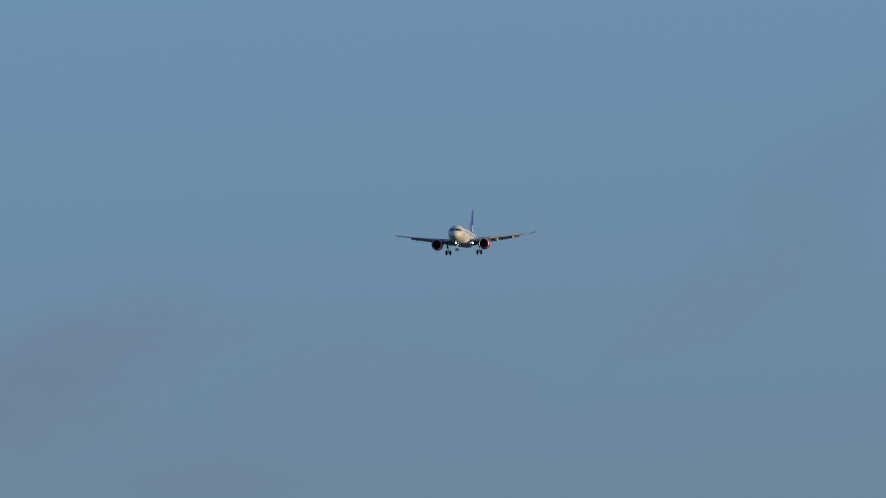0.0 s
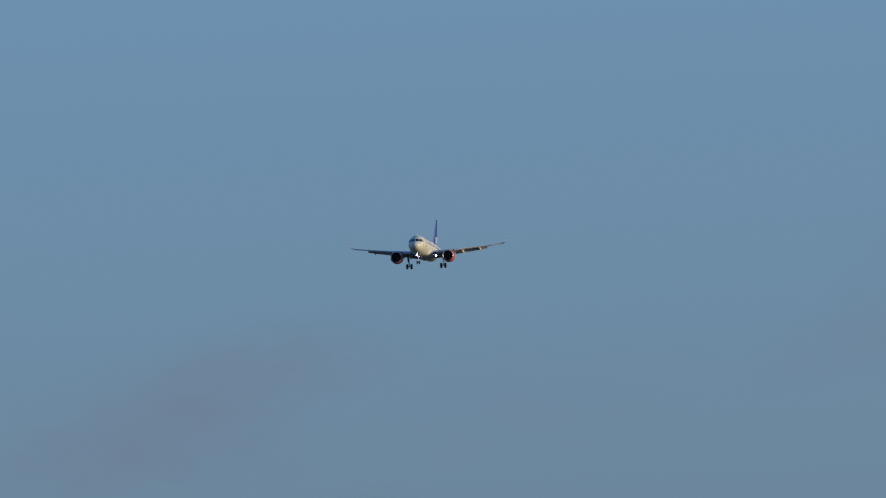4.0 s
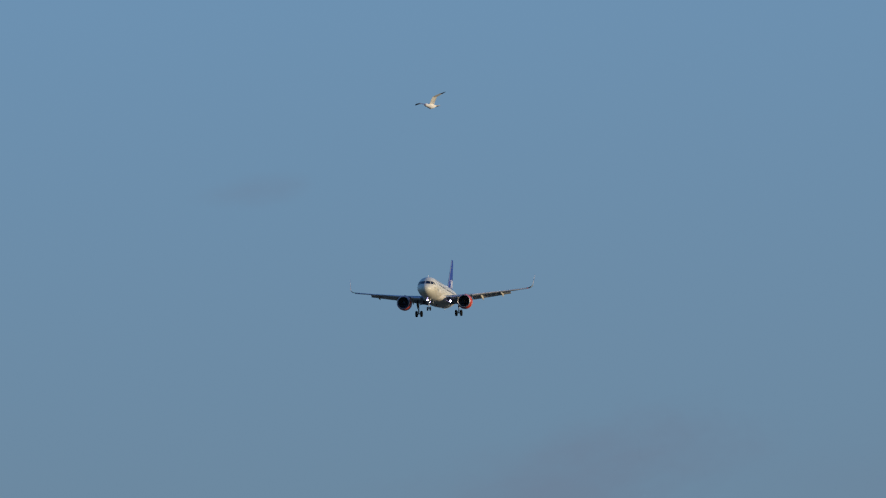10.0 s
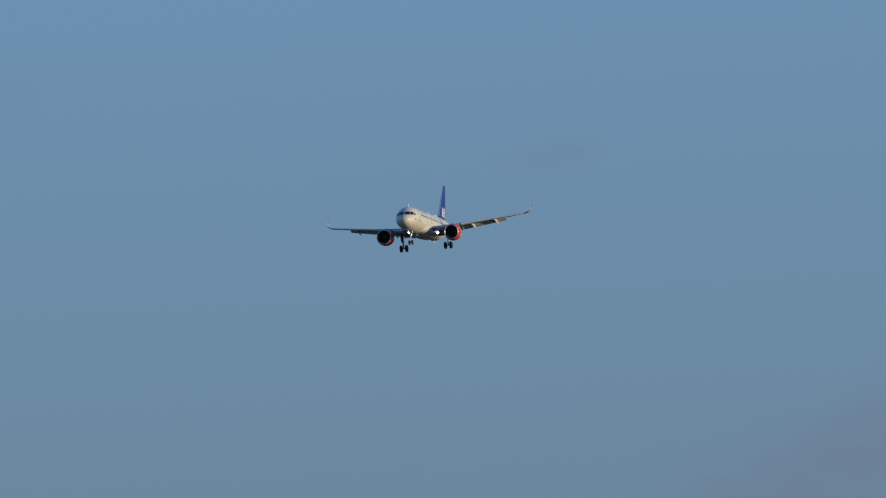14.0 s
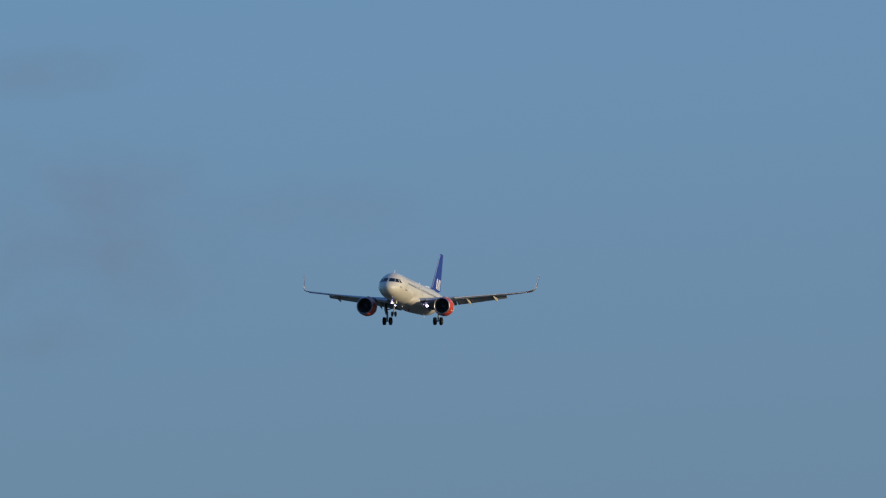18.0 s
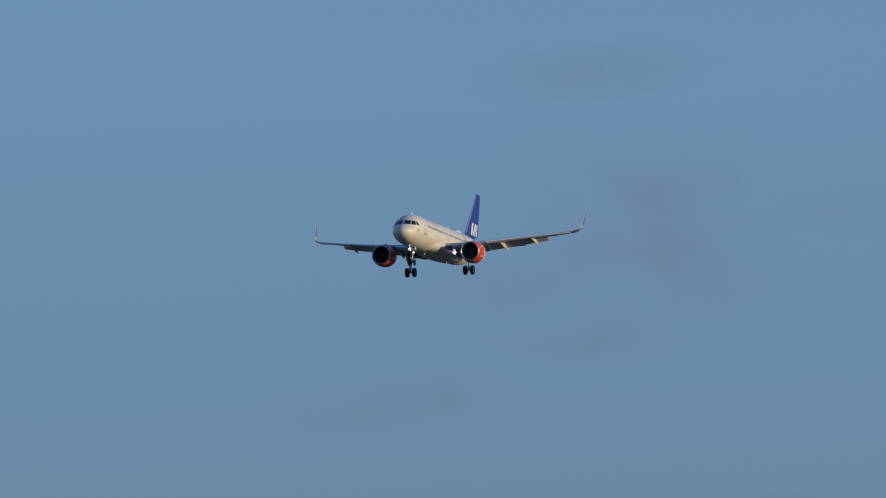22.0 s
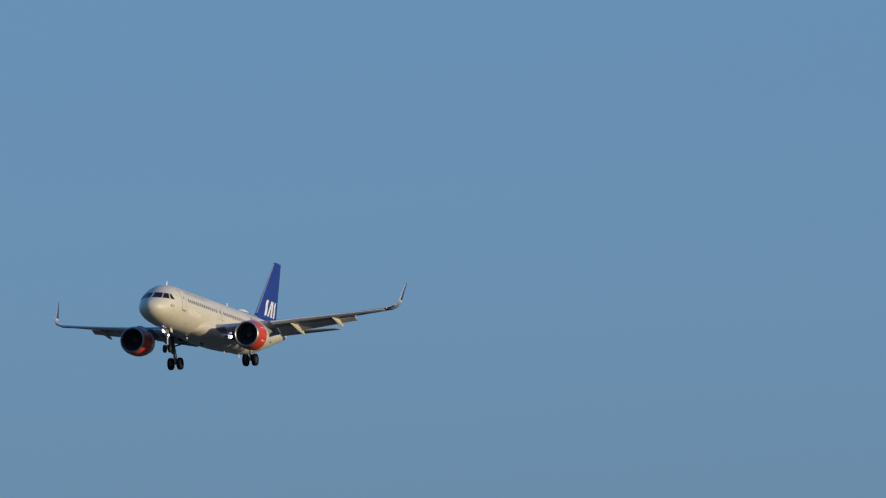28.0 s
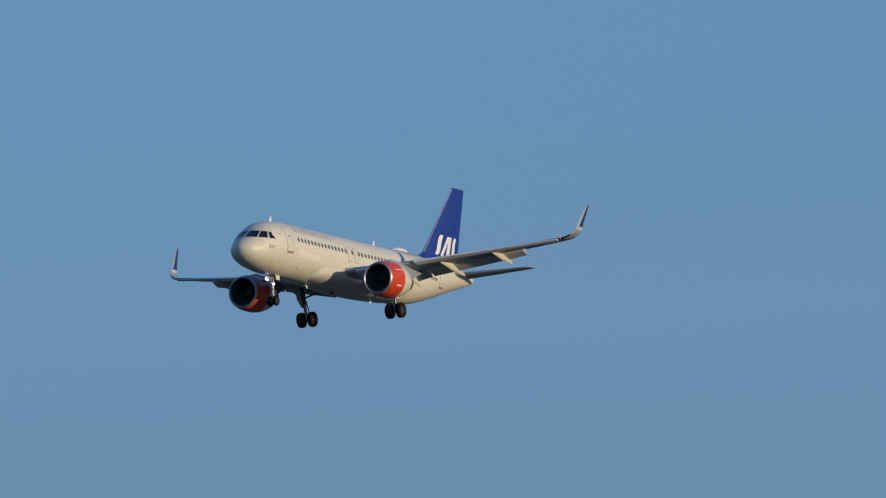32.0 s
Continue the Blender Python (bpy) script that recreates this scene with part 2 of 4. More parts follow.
def sheet(place, nu, nv, depth=0.03):
    """A patch on a skin: place(u, v) gives a point and its outward normal; a skirt runs down into the skin."""
    bm = bmesh.new()
    g = [[None] * (nv + 1) for _ in range(nu + 1)]
    nm = {}
    for i in range(nu + 1):
        for j in range(nv + 1):
            p, w = place(i / nu, j / nv)
            g[i][j] = bm.verts.new(p)
            nm[g[i][j]] = w
    for i in range(nu):
        for j in range(nv):
            bm.faces.new((g[i][j], g[i + 1][j], g[i + 1][j + 1], g[i][j + 1]))
    rim = [g[i][0] for i in range(nu)] + [g[nu][j] for j in range(nv)] + [g[i][nv] for i in range(nu, 0, -1)] + [g[0][j] for j in range(nv, 0, -1)]
    low = [bm.verts.new(v.co - nm[v] * depth) for v in rim]
    for k in range(len(rim)):
        m = (k + 1) % len(rim)
        bm.faces.new((rim[k], rim[m], low[m], low[k]))
    return bm


# ---------------------------------------------------------------- ground
def build_ground():
    bm = bmesh.new()
    n, r = 96, 9000.0
    mid = bm.verts.new((0, 0, 0))
    rings = []
    for k in range(1, 25):
        d = r * (k / 24) ** 2.2
        rings.append([bm.verts.new((d * math.cos(2 * math.pi * i / n), d * math.sin(2 * math.pi * i / n), 0.0)) for i in range(n)])
    for i in range(n):
        bm.faces.new((mid, rings[0][i], rings[0][(i + 1) % n]))
        for a, b in zip(rings, rings[1:]):
            bm.faces.new((a[i], a[(i + 1) % n], b[(i + 1) % n], b[i]))
    ob = new("ground", mesh_of("ground", bm, GRASS))
    tagged(ob, "flat open grassland below the approach path", "ground", kind="structure")


build_ground()

# ---------------------------------------------------------------- airliner: shape of the fuselage
# station aft of the nose tip, top, bottom, half width (metres about the cabin's centre line)
FUS = [(0.0, -0.55, -0.55, 0.0), (0.06, -0.28, -0.86, 0.33), (0.25, -0.02, -1.13, 0.67), (0.6, 0.24, -1.38, 1.00), (1.0, 0.49, -1.55, 1.24),
       (1.5, 0.80, -1.70, 1.46), (2.0, 1.17, -1.81, 1.62), (2.5, 1.49, -1.89, 1.735), (3.0, 1.71, -1.95, 1.82), (3.6, 1.88, -2.0, 1.89),
       (4.4, 2.0, -2.045, 1.94), (5.2, 2.05, -2.065, 1.965), (6.2, 2.07, -2.07, 1.975),
       (20.0, 2.07, -2.07, 1.975), (23.5, 2.07, -2.06, 1.975), (25.0, 2.07, -2.04, 1.97), (26.5, 2.07, -1.85, 1.95), (28.0, 2.06, -1.55, 1.89),
       (30.0, 2.03, -1.05, 1.70), (32.0, 1.97, -0.52, 1.41), (34.0, 1.86, 0.01, 1.06), (36.0, 1.68, 0.51, 0.67), (37.2, 1.48, 0.86, 0.40), (37.57, 1.38, 0.97, 0.26)]
FU = np.sqrt([f[0] for f in FUS])
FV = np.array([f[1:] for f in FUS])
FM = np.gradient(FV, FU, axis=0)


def section(s):
    """Mid height, half height and half width of the fuselage at station s."""
    u = math.sqrt(max(0.0, min(s, 37.57)))
    i = int(np.clip(np.searchsorted(FU, u) - 1, 0, len(FU) - 2))
    h = FU[i + 1] - FU[i]
    t = (u - FU[i]) / h
    v = (2 * t**3 - 3 * t**2 + 1) * FV[i] + (t**3 - 2 * t**2 + t) * h * FM[i] + (-2 * t**3 + 3 * t**2) * FV[i + 1] + (t**3 - t**2) * h * FM[i + 1]
    if 6.2 <= s <= 20.0:
        v = FV[12]
    return (v[0] + v[1]) / 2, max(1e-3, (v[0] - v[1]) / 2), max(1e-3, v[2])


def skin(s, z, side=1, proud=0.0):
    """The point of the skin at station s and height z on one side (1: port), and its normal."""
    def at(s, z):
        zc, h, w = section(s)
        k = max(-0.999, min(0.999, (z - zc) / h))
        return Vector((-s, side * w * math.sqrt(1 - k * k), z))
    p = at(s, z)
    a, b = at(s + 0.02, z) - at(max(0.0, s - 0.02), z), at(s, z + 0.02) - at(s, z - 0.02)
    n = a.cross(b).normalized()
    if n.y * side < 0:
        n = -n
    return p + n * proud, n


def nose_skin(y, z, proud=0.0):
    """The point of the nose at half breadth y and height z."""
    def station(y, z):
        lo, hi = 0.01, 6.0
        for _ in range(40):
            m = (lo + hi) / 2
            zc, h, w = section(m)
            if (y / w) ** 2 + ((z - zc) / h) ** 2 > 1:
                lo = m
            else:
                hi = m
        return lo
    at = lambda y, z: Vector((-station(y, z), y, z))
    a, b = at(y + 0.01, z) - at(y - 0.01, z), at(y, z + 0.01) - at(y, z - 0.01)
    n = a.cross(b).normalized()
    if n.x < 0:
        n = -n
    return at(y, z) + n * proud, n


def top_of(s):
    zc, h, w = section(s)
    return zc + h


airliner = new("airliner")
tagged(airliner, "twin-engined passenger airliner in cream with blue fin, flying with wheels down", "airplane")


def build_fuselage():
    n = 72
    rings = []
    st = [0.0008, 0.004, 0.012, 0.03, 0.06, 0.1, 0.16, 0.25, 0.36, 0.5] + [0.65 + 0.15 * k for k in range(38)] + [6.5 + 0.75 * k for k in range(24)] + [24.5 + 0.4 * k for k in range(33)] + [37.4, 37.57]
    for s in st:
        zc, h, w = section(s)
        rings.append([(-s, w * math.cos(t), zc + h * math.sin(t)) for t in [2 * math.pi * k / n for k in range(n)]])
    fus = part("fuselage", loft(rings), CREAM, airliner, "cream painted fuselage with a round nose")
    # power unit exhaust in the tail end
    part("exhaust_pipe", lathe([(0.0, 0.10), (0.0, 0.14), (-0.5, 0.16)], (-37.62, 0, 1.18), n=20), TITAN, fus, "dark exhaust pipe")
    return fus


fuselage = build_fuselage()


def build_belly():
    """The wing-to-body fairing under the cabin."""
    rings = []
    n = 40
    for s, w, top, bot in [(9.4, 1.2, -1.2, -1.98), (9.9, 1.66, -0.80, -2.03), (10.6, 1.88, -0.62, -2.08), (11.8, 2.03, -0.56, -2.12), (13.2, 2.13, -0.56, -2.19), (15.5, 2.22, -0.58, -2.25),
                           (17.8, 2.22, -0.62, -2.25), (19.6, 2.16, -0.72, -2.22), (21.0, 2.02, -0.95, -2.16), (22.4, 1.75, -1.2, -2.09), (23.4, 1.3, -1.5, -2.05)]:
        ring = []
        for k in range(n):
            t = 2 * math.pi * k / n
            c, q = math.cos(t), math.sin(t)
            e = 0.65 if q > 0 else 0.84
            mid = top - 0.36 * (top - bot)
            ring.append((-s, w * abs(c) ** e * (1 if c > 0 else -1), mid + (top - mid if q > 0 else mid - bot) * abs(q) ** e * (1 if q > 0 else -1)))
        rings.append(ring)
    belly = part("belly_fairing", loft(rings), BELLY, airliner, "dull cream belly fairing under the wing root", sharp=60)
    base = part("beacon", lathe([(-0.03, 0.02), (-0.03, 0.13), (0.02, 0.15), (0.10, 0.16)], (-14.6, 0.0, -2.29), axis="z", n=20, caps=True), DARK_STEEL, airliner, "dark base of the belly beacon")
    bm = bmesh.new()
    box(bm, (-0.07, -0.07, -0.16), (-0.01, 0.07, -0.02), 0.015)
    for k in (-1, 1):
        box(bm, (-0.03, 0.062 * k - 0.010, -0.16), (0.19, 0.062 * k + 0.010, -0.02), 0.004)
    tube((-0.02, 0, -0.04), (-0.02, 0, 0.03), 0.03, bm=bm)
    head = part("beacon_head", bm, RIM, base, "dark turning hood of the red beacon")
    face = bmesh.new()
    box(face, (-0.012, -0.050, -0.15), (0.004, 0.050, -0.03), 0.004)
    me = mesh_of("beacon_head", face, BEACON)
    lit = bmesh.new()
    lit.from_mesh(head.data)
    n = len(lit.faces)
    lit.from_mesh(me)
    lit.faces.ensure_lookup_table()
    for f in lit.faces[n:]:
        f.material_index = 1
    lit.to_mesh(head.data)
    lit.free()
    head.data.materials.append(BEACON)
    head.location = BEACON_AT
    return head


BEACON_AT = (-14.6, 0.0, -2.32)
beacon_head = build_belly()


# ---------------------------------------------------------------- airliner: windows, doors, markings
def rounded(w, h, r, n=4):
    pts = []
    for cx, cy, a0 in ((w - r, h - r, 0), (-w + r, h - r, 90), (-w + r, -h + r, 180), (w - r, -h + r, 270)):
        for k in range(n + 1):
            a = radians(a0 + 90 * k / n)
            pts.append((cx + r * math.cos(a), cy + r * math.sin(a)))
    return pts


def window_mesh(name, s, z, w, h, r, side, proud, mat, local):
    """A rounded pane on the skin; with local its origin lies at the station."""
    shift = Vector((s, 0, 0)) if local else Vector((0, 0, 0))
    top, low = [], []
    for a, b in rounded(w, h, r):
        p, nn = skin(s + a, z + b, side, proud)
        top.append(p + shift)
        low.append(p - nn * 0.03 + shift)
    return mesh_of(name, loft([low, top]), mat)


def build_cabin_windows():
    for side in (1, -1):
        pane = window_mesh("cabin_window", 12.0, 0.60, 0.108, 0.160, 0.085, side, 0.010, CABIN_GLASS, True)
        rim = window_mesh("window_surround", 12.0, 0.60, 0.15, 0.20, 0.11, side, 0.005, RIM_PAINT, True)
        for k in range(42):
            s = 6.0 + 0.533 * k
            if 6.5 < s < 20.0:
                w, r = part("cabin_window", pane, CABIN_GLASS, fuselage), part("window_surround", rim, RIM_PAINT, fuselage)
                w.location = r.location = (-s, 0, 0)
            else:
                part("cabin_window", window_mesh("cabin_window", s, 0.60, 0.108, 0.160, 0.085, side, 0.010, CABIN_GLASS, False), CABIN_GLASS, fuselage)
                part("window_surround", window_mesh("window_surround", s, 0.60, 0.15, 0.20, 0.11, side, 0.005, RIM_PAINT, False), RIM_PAINT, fuselage)


build_cabin_windows()


def bilinear(c, u, v):
    (ax, ay), (bx, by), (cx, cy), (dx, dy) = c
    x = (ax * (1 - u) + bx * u) * (1 - v) + (dx * (1 - u) + cx * u) * v
    y = (ay * (1 - u) + by * u) * (1 - v) + (dy * (1 - u) + cy * u) * v
    return x, y


# corners in breadth and height: lower inner, lower outer, upper outer, upper inner
PANES = [[(0.12, 0.40), (0.88, 0.37), (0.80, 0.90), (0.10, 0.95)],
         [(0.99, 0.36), (1.43, 0.34), (1.22, 0.85), (0.91, 0.89)],
         [(1.52, 0.33), (1.70, 0.33), (1.40, 0.82), (1.31, 0.84)]]


def build_cockpit():
    for side in (1, -1):
        for c in PANES:
            pts = [(y * side, z) for y, z in c]
            part("cockpit_window", sheet(lambda u, v: nose_skin(*bilinear(pts, u, v), proud=0.014), 6, 4), GLASS, fuselage, "dark glass cockpit pane")
            mid = [sum(p[k] for p in pts) / 4 for k in (0, 1)]
            wide = [(mid[0] + (p[0] - mid[0]) * (1.0 + 0.035 / max(0.10, abs(p[0] - mid[0]))), mid[1] + (p[1] - mid[1]) * 1.10) for p in pts]
            part("window_frame", sheet(lambda u, v: nose_skin(*bilinear(wide, u, v), proud=0.006), 6, 4), GASKET, fuselage, "grey cockpit window frame")


build_cockpit()


def skin_patch(s0, s1, z0, z1, side, proud, nu=4, nv=8, lean=0.0):
    return sheet(lambda u, v: skin(s0 + (s1 - s0) * u + lean * (v - 0.5), z0 + (z1 - z0) * v, side, proud), nu, nv)


def build_doors():
    for side in (1, -1):
        for s0, s1, z0, z1, name in ((4.20, 5.06, -0.42, 1.42, "cabin_door"), (29.0, 29.8, -0.30, 1.35, "cabin_door"),
                                     (13.75, 14.27, -0.12, 0.95, "overwing_exit"), (14.80, 15.32, -0.12, 0.95, "overwing_exit")):
            door = part(name, skin_patch(s0, s1, z0, z1, side, 0.010, 4, 10), CREAM, airliner, "closed cream door flush with the skin")
            part("door_seam", skin_patch(s0 - 0.045, s1 + 0.045, z0 - 0.045, z1 + 0.045, side, 0.004, 4, 10), SEAM, door)
            if name == "cabin_door":
                part("door_window", window_mesh("door_window", (s0 + s1) / 2, 0.72, 0.07, 0.10, 0.06, side, 0.016, GLASS, False), GLASS, door)
                part("door_sill", skin_patch(s0 - 0.02, s1 + 0.02, z0 - 0.14, z0 - 0.06, side, 0.012, 3, 2), SEAM, door, "dark scuffed sill plate")
    # static ports, probes and small placards on the port and starboard nose
    for side in (1, -1):
        for s, z, w, h in ((1.86, -0.44, 0.24, 0.07), (2.18, -0.44, 0.14, 0.07), (1.86, -0.33, 0.62, 0.04), (1.88, -0.25, 0.22, 0.05), (2.20, -0.25, 0.34, 0.03), (2.6, -1.33, 0.09, 0.05), (3.3, 0.75, 0.10, 0.04), (3.45, 0.62, 0.06, 0.06),
                           (6.4, -1.52, 0.13, 0.08), (8.6, -0.25, 0.04, 0.10), (5.95, -0.62, 0.07, 0.05)):
            part("placard", skin_patch(s, s + w, z, z + h, side, 0.008, 1, 1), SEAM, fuselage)
        for s, z in ((2.2, -0.55), (2.45, -0.35), (2.6, -0.75)):
            p, n = skin(s, z, side)
            bm = tube(p - n * 0.02, p + n * 0.08, 0.012, 0.010, 8)
            tube(p + n * 0.08 + Vector((-0.03, 0, 0)), p + n * 0.08 + Vector((0.14, 0, 0)), 0.012, 0.007, 8, bm)
            part("probe", bm, STEEL, fuselage, "small steel air probe")


build_doors()


def build_titles():
    """The painted names stand as plain bars of their size and colour."""
    for side in (1, -1):
        s = 6.0
        for k in range(12):
            w = 0.30 if k in (0, 3, 6, 9) else 0.20
            z1 = 1.72 if k in (0, 3, 4) else 1.60
            part("marking_bar", skin_patch(s, s + w, 1.20, z1 + 0.04, side, 0.006, 2, 4, lean=0.10), SILVER, fuselage, "silver-grey painted bar")
            s += w + 0.27
        s = 5.95
        for k in range(8):
            w = 0.34 if k in (0, 4, 6) else 0.22
            z1 = -0.08 if k in (0, 1, 3) else -0.25
            part("marking_bar", skin_patch(s, s + w, -0.72, z1, side, 0.006, 2, 4, lean=0.08), PALE, fuselage, "pale painted bar")
            s += w + 0.16
        for k in range(5):
            part("marking_bar", skin_patch(27.2 + 0.26 * k, 27.38 + 0.26 * k, 0.0, 0.24, side, 0.006, 1, 2), SEAM, fuselage, "dark painted bar")


build_titles()


def blade_antenna(s, height, chord, down=False):
    zc, h, w = section(s)
    if down:
        z0 = min(zc - h, -2.30 if 12 < s < 20 else (-2.2 if s < 22.5 else 0)) + 0.04
        z1 = z0 - height
    else:
        z0, z1 = zc + h - 0.03, zc + h + height
    rings = []
    for k, (a, b) in enumerate(((z0, 0.0), (z0 * 0.5 + z1 * 0.5, 0.35), (z1, 0.8))):
        c = chord * (1.0, 0.8, 0.5)[k]
        le = s + chord * b * 0.7
        rings.append([(-(le + c * q), 0.03 * t, a) for q, t in ((0, 0), (0.25, 1), (0.6, 0.8), (1, 0), (0.6, -0.8), (0.25, -1))])
    part("antenna", loft(rings), WHITE, fuselage, "white blade antenna")


def build_antennas():
    blade_antenna(4.9, 0.42, 0.34)
    blade_antenna(21.4, 0.42, 0.34)
    blade_antenna(28.1, 0.20, 0.25)
    blade_antenna(20.6, 0.26, 0.30, down=True)
    blade_antenna(10.4, 0.24, 0.3, down=True)
    blade_antenna(24.7, 0.35, 0.3, down=True)
    rings = []
    for s, w, h in ((24.1, 0.10, 0.02), (24.4, 0.42, 0.16), (24.8, 0.60, 0.30), (25.4, 0.68, 0.38), (26.0, 0.62, 0.34), (26.6, 0.42, 0.20), (27.1, 0.12, 0.03)):
        z = top_of(s) - 0.10
        rings.append([(-s, w * math.cos(t), z + (h + 0.1) * max(0.0, math.sin(t)) - 0.1 * max(0.0, -math.sin(t))) for t in [2 * math.pi * k / 20 for k in range(20)]])
    dome = part("antenna_dome", loft(rings), WHITE, fuselage, "white domed antenna cover on the roof")
    # base plate drawn oversize: its grey also stands in for the wingtip's shadow band
    rings = []
    for s, w in ((23.5, 0.5), (23.9, 0.95), (24.6, 1.12), (27.0, 1.12), (27.8, 0.9), (28.3, 0.4)):
        z = top_of(s) - 0.27
        rings.append([(-s, w * math.cos(t), z + 0.29 * math.sin(t)) for t in [2 * math.pi * k / 20 for k in range(20)]])
    part("dome_base", loft(rings), WING_GREY, dome, "grey dome base plate, drawn large to take in a shadow")


build_antennas()


# ---------------------------------------------------------------- airliner: wings and tail
def foil(le, y, z, chord, thick, cant=0.0, twist=0.0, cut=1.0, camber=0.018, n=12):
    """A wing section: leading edge at station le, breadth y, height z. cant turns it up, twist noses it up, cut ends it early."""
    xs = [cut * (1 - math.cos(math.pi * k / n)) / 2 for k in range(n + 1)]
    def half(x):
        return 5 * thick * (0.2969 * math.sqrt(x) - 0.126 * x - 0.3516 * x**2 + 0.2843 * x**3 - 0.1015 * x**4)
    mean = lambda x: 4 * camber * x * (1 - x)
    pts = [(x, mean(x) + half(x)) for x in reversed(xs)] + [(x, mean(x) - half(x)) for x in xs[1:]]
    ct, st, cc, sc = math.cos(radians(twist)), math.sin(radians(twist)), math.cos(radians(cant)), math.sin(radians(cant))
    out = []
    for a, b in pts:
        u, h = (a * ct + b * st) * chord, (b * ct - a * st) * chord
        out.append((-(le + u), y - h * sc, z + h * cc))
    return out


LE = lambda y: 12.75 + 0.52 * (y - 1.98)
TE = lambda y: 18.85 if y < 6.4 else 18.85 + 0.295 * (y - 6.4)
WZ = lambda y: -1.06 + 0.122 * (y - 1.98) + 0.30 * (max(0.0, y - 1.98) / 14.8) ** 2
WT = lambda y: 0.15 - 0.055 * min(1.0, y / 11.0)
CH = lambda y: TE(y) - LE(y)


def mirrored(rings, side):
    return [[(p[0], p[1] * side, p[2]) for p in r] for r in rings]


def canoe(bm, s0, s1, y, z0, z1, w, h, side):
    """A flap-track fairing: a slim keeled pod that leaves the wing level and bends down to a pointed tail at s1."""
    rings = []
    for k in range(15):
        t = k / 14
        r = min(1.0, 0.12 + 1.9 * t) ** 0.8 * (1 - max(0.0, (t - 0.42) / 0.58) ** 2.4) + 0.05
        zc = z0 + (z1 - z0) * (0.25 * t + 0.75 * t ** 1.9)
        ring = []
        for c, q in ((0, 1), (0.8, 0.85), (1.0, 0.25), (0.85, -0.35), (0.35, -0.9), (0, -1), (-0.35, -0.9), (-0.85, -0.35), (-1.0, 0.25), (-0.8, 0.85)):
            ring.append((-(s0 + (s1 - s0) * t), (y + w * r * c) * side, zc + h * r * q))
        rings.append(ring)
    return loft(rings, bm=bm)


def build_wing(side):
    rings = []
    for y, cut in ((0.8, 0.80), (1.98, 0.80), (3.2, 0.80), (4.8, 0.80), (6.4, 0.79), (8.0, 0.78), (9.6, 0.78), (11.3, 0.78), (13.40, 0.78), (13.41, 0.74), (14.4, 0.74), (15.7, 0.74), (16.40, 0.74), (16.41, 1.0), (16.7, 1.0)):
        rings.append(foil(LE(y), y, WZ(y), CH(y), WT(y), twist=3.0 - 3.5 * y / 16.7, cut=cut))
    wing = part("wing", loft(mirrored(rings, side)), WING_GREY, airliner, "swept grey wing with flaps lowered", sharp=30)
    # slats, drooped ahead of the leading edge
    for y0, y1 in ((2.9, 4.75), (6.75, 9.2), (9.25, 11.6), (11.65, 14.0), (14.05, 16.4)):
        rr = []
        for k in range(4):
            y = y0 + (y1 - y0) * k / 3
            c = CH(y) * 0.16 + 0.12
            rr.append(foil(LE(y) - 0.16, y, WZ(y) - 0.09 + 0.11 * math.sin(math.pi * (y - 2) / 14.6), c, 0.30 - 0.07 * y / 16.4, twist=20.0 - 5.0 * y / 16.4, camber=0.06, n=8))
        part("slat", loft(mirrored(rr, side)), SLAT, wing, "light grey slat lowered at the leading edge")
    # flaps, deflected; the inner one coloured darker to carry the engine's shade
    for y0, y1 in ((2.05, 6.30), (6.45, 13.36)):
        rr = []
        for k in range(6):
            y = y0 + (y1 - y0) * k / 5
            c = CH(y)
            rr.append(foil(LE(y) + 0.765 * c, y, WZ(y) - 0.028 * c + 0.0, 0.27 * c + 0.30, 0.16, twist=22.0, camber=0.03, n=9))
        part("flap", loft(mirrored(rr, side)), WING_GREY if y0 < 3 else FLAP_GREY, wing, "lowered grey flap at the trailing edge")
    # aileron behind the outer wing, then the spoilers on top
    rr = []
    for y in (13.46, 14.4, 15.4, 16.36):
        c, tw = CH(y), 3.0 - 3.5 * y / 16.7
        up = foil(LE(y), y, WZ(y), c, WT(y), twist=tw, cut=0.75, n=4)
        end = foil(LE(y), y, WZ(y), c, WT(y), twist=tw, cut=1.0, n=4)
        rr.append([up[0], end[0], end[-1], up[-1]])
    part("aileron", loft(mirrored(rr, side)), WING_GREY, wing, "grey aileron at the trailing edge")
    for y0, y1 in ((6.6, 8.1), (8.15, 9.7), (9.75, 11.2), (11.25, 12.8)):
        def top(u, v, y0=y0, y1=y1):
            y = y0 + (y1 - y0) * u
            c = CH(y)
            x = 0.62 + 0.15 * v
            f = foil(LE(y), y, WZ(y), c, WT(y), twist=3.0 - 3.5 * y / 16.7, cut=x, n=4)
            return Vector((f[0][0], f[0][1] * side, f[0][2] + 0.012)), Vector((0, 0, 1))
        part("spoiler", sheet(top, 4, 2, 0.02), WING_GREY, wing)
    # flap-track fairings
    for y, s0, s1, z1, h in ((5.05, 16.0, 19.5, -1.72, 0.30), (8.14, 16.9, 20.95, -1.05, 0.27), (11.8, 18.4, 21.8, -0.42, 0.24)):
        z0 = WZ(y) - 0.16
        part("flap_track_fairing", canoe(bmesh.new(), s0, s1, y, z0, z1, 0.17, h, side), BELLY, wing, "dull cream keeled flap fairing")
    # sharklet
    zt, l0 = WZ(16.7), LE(16.7)
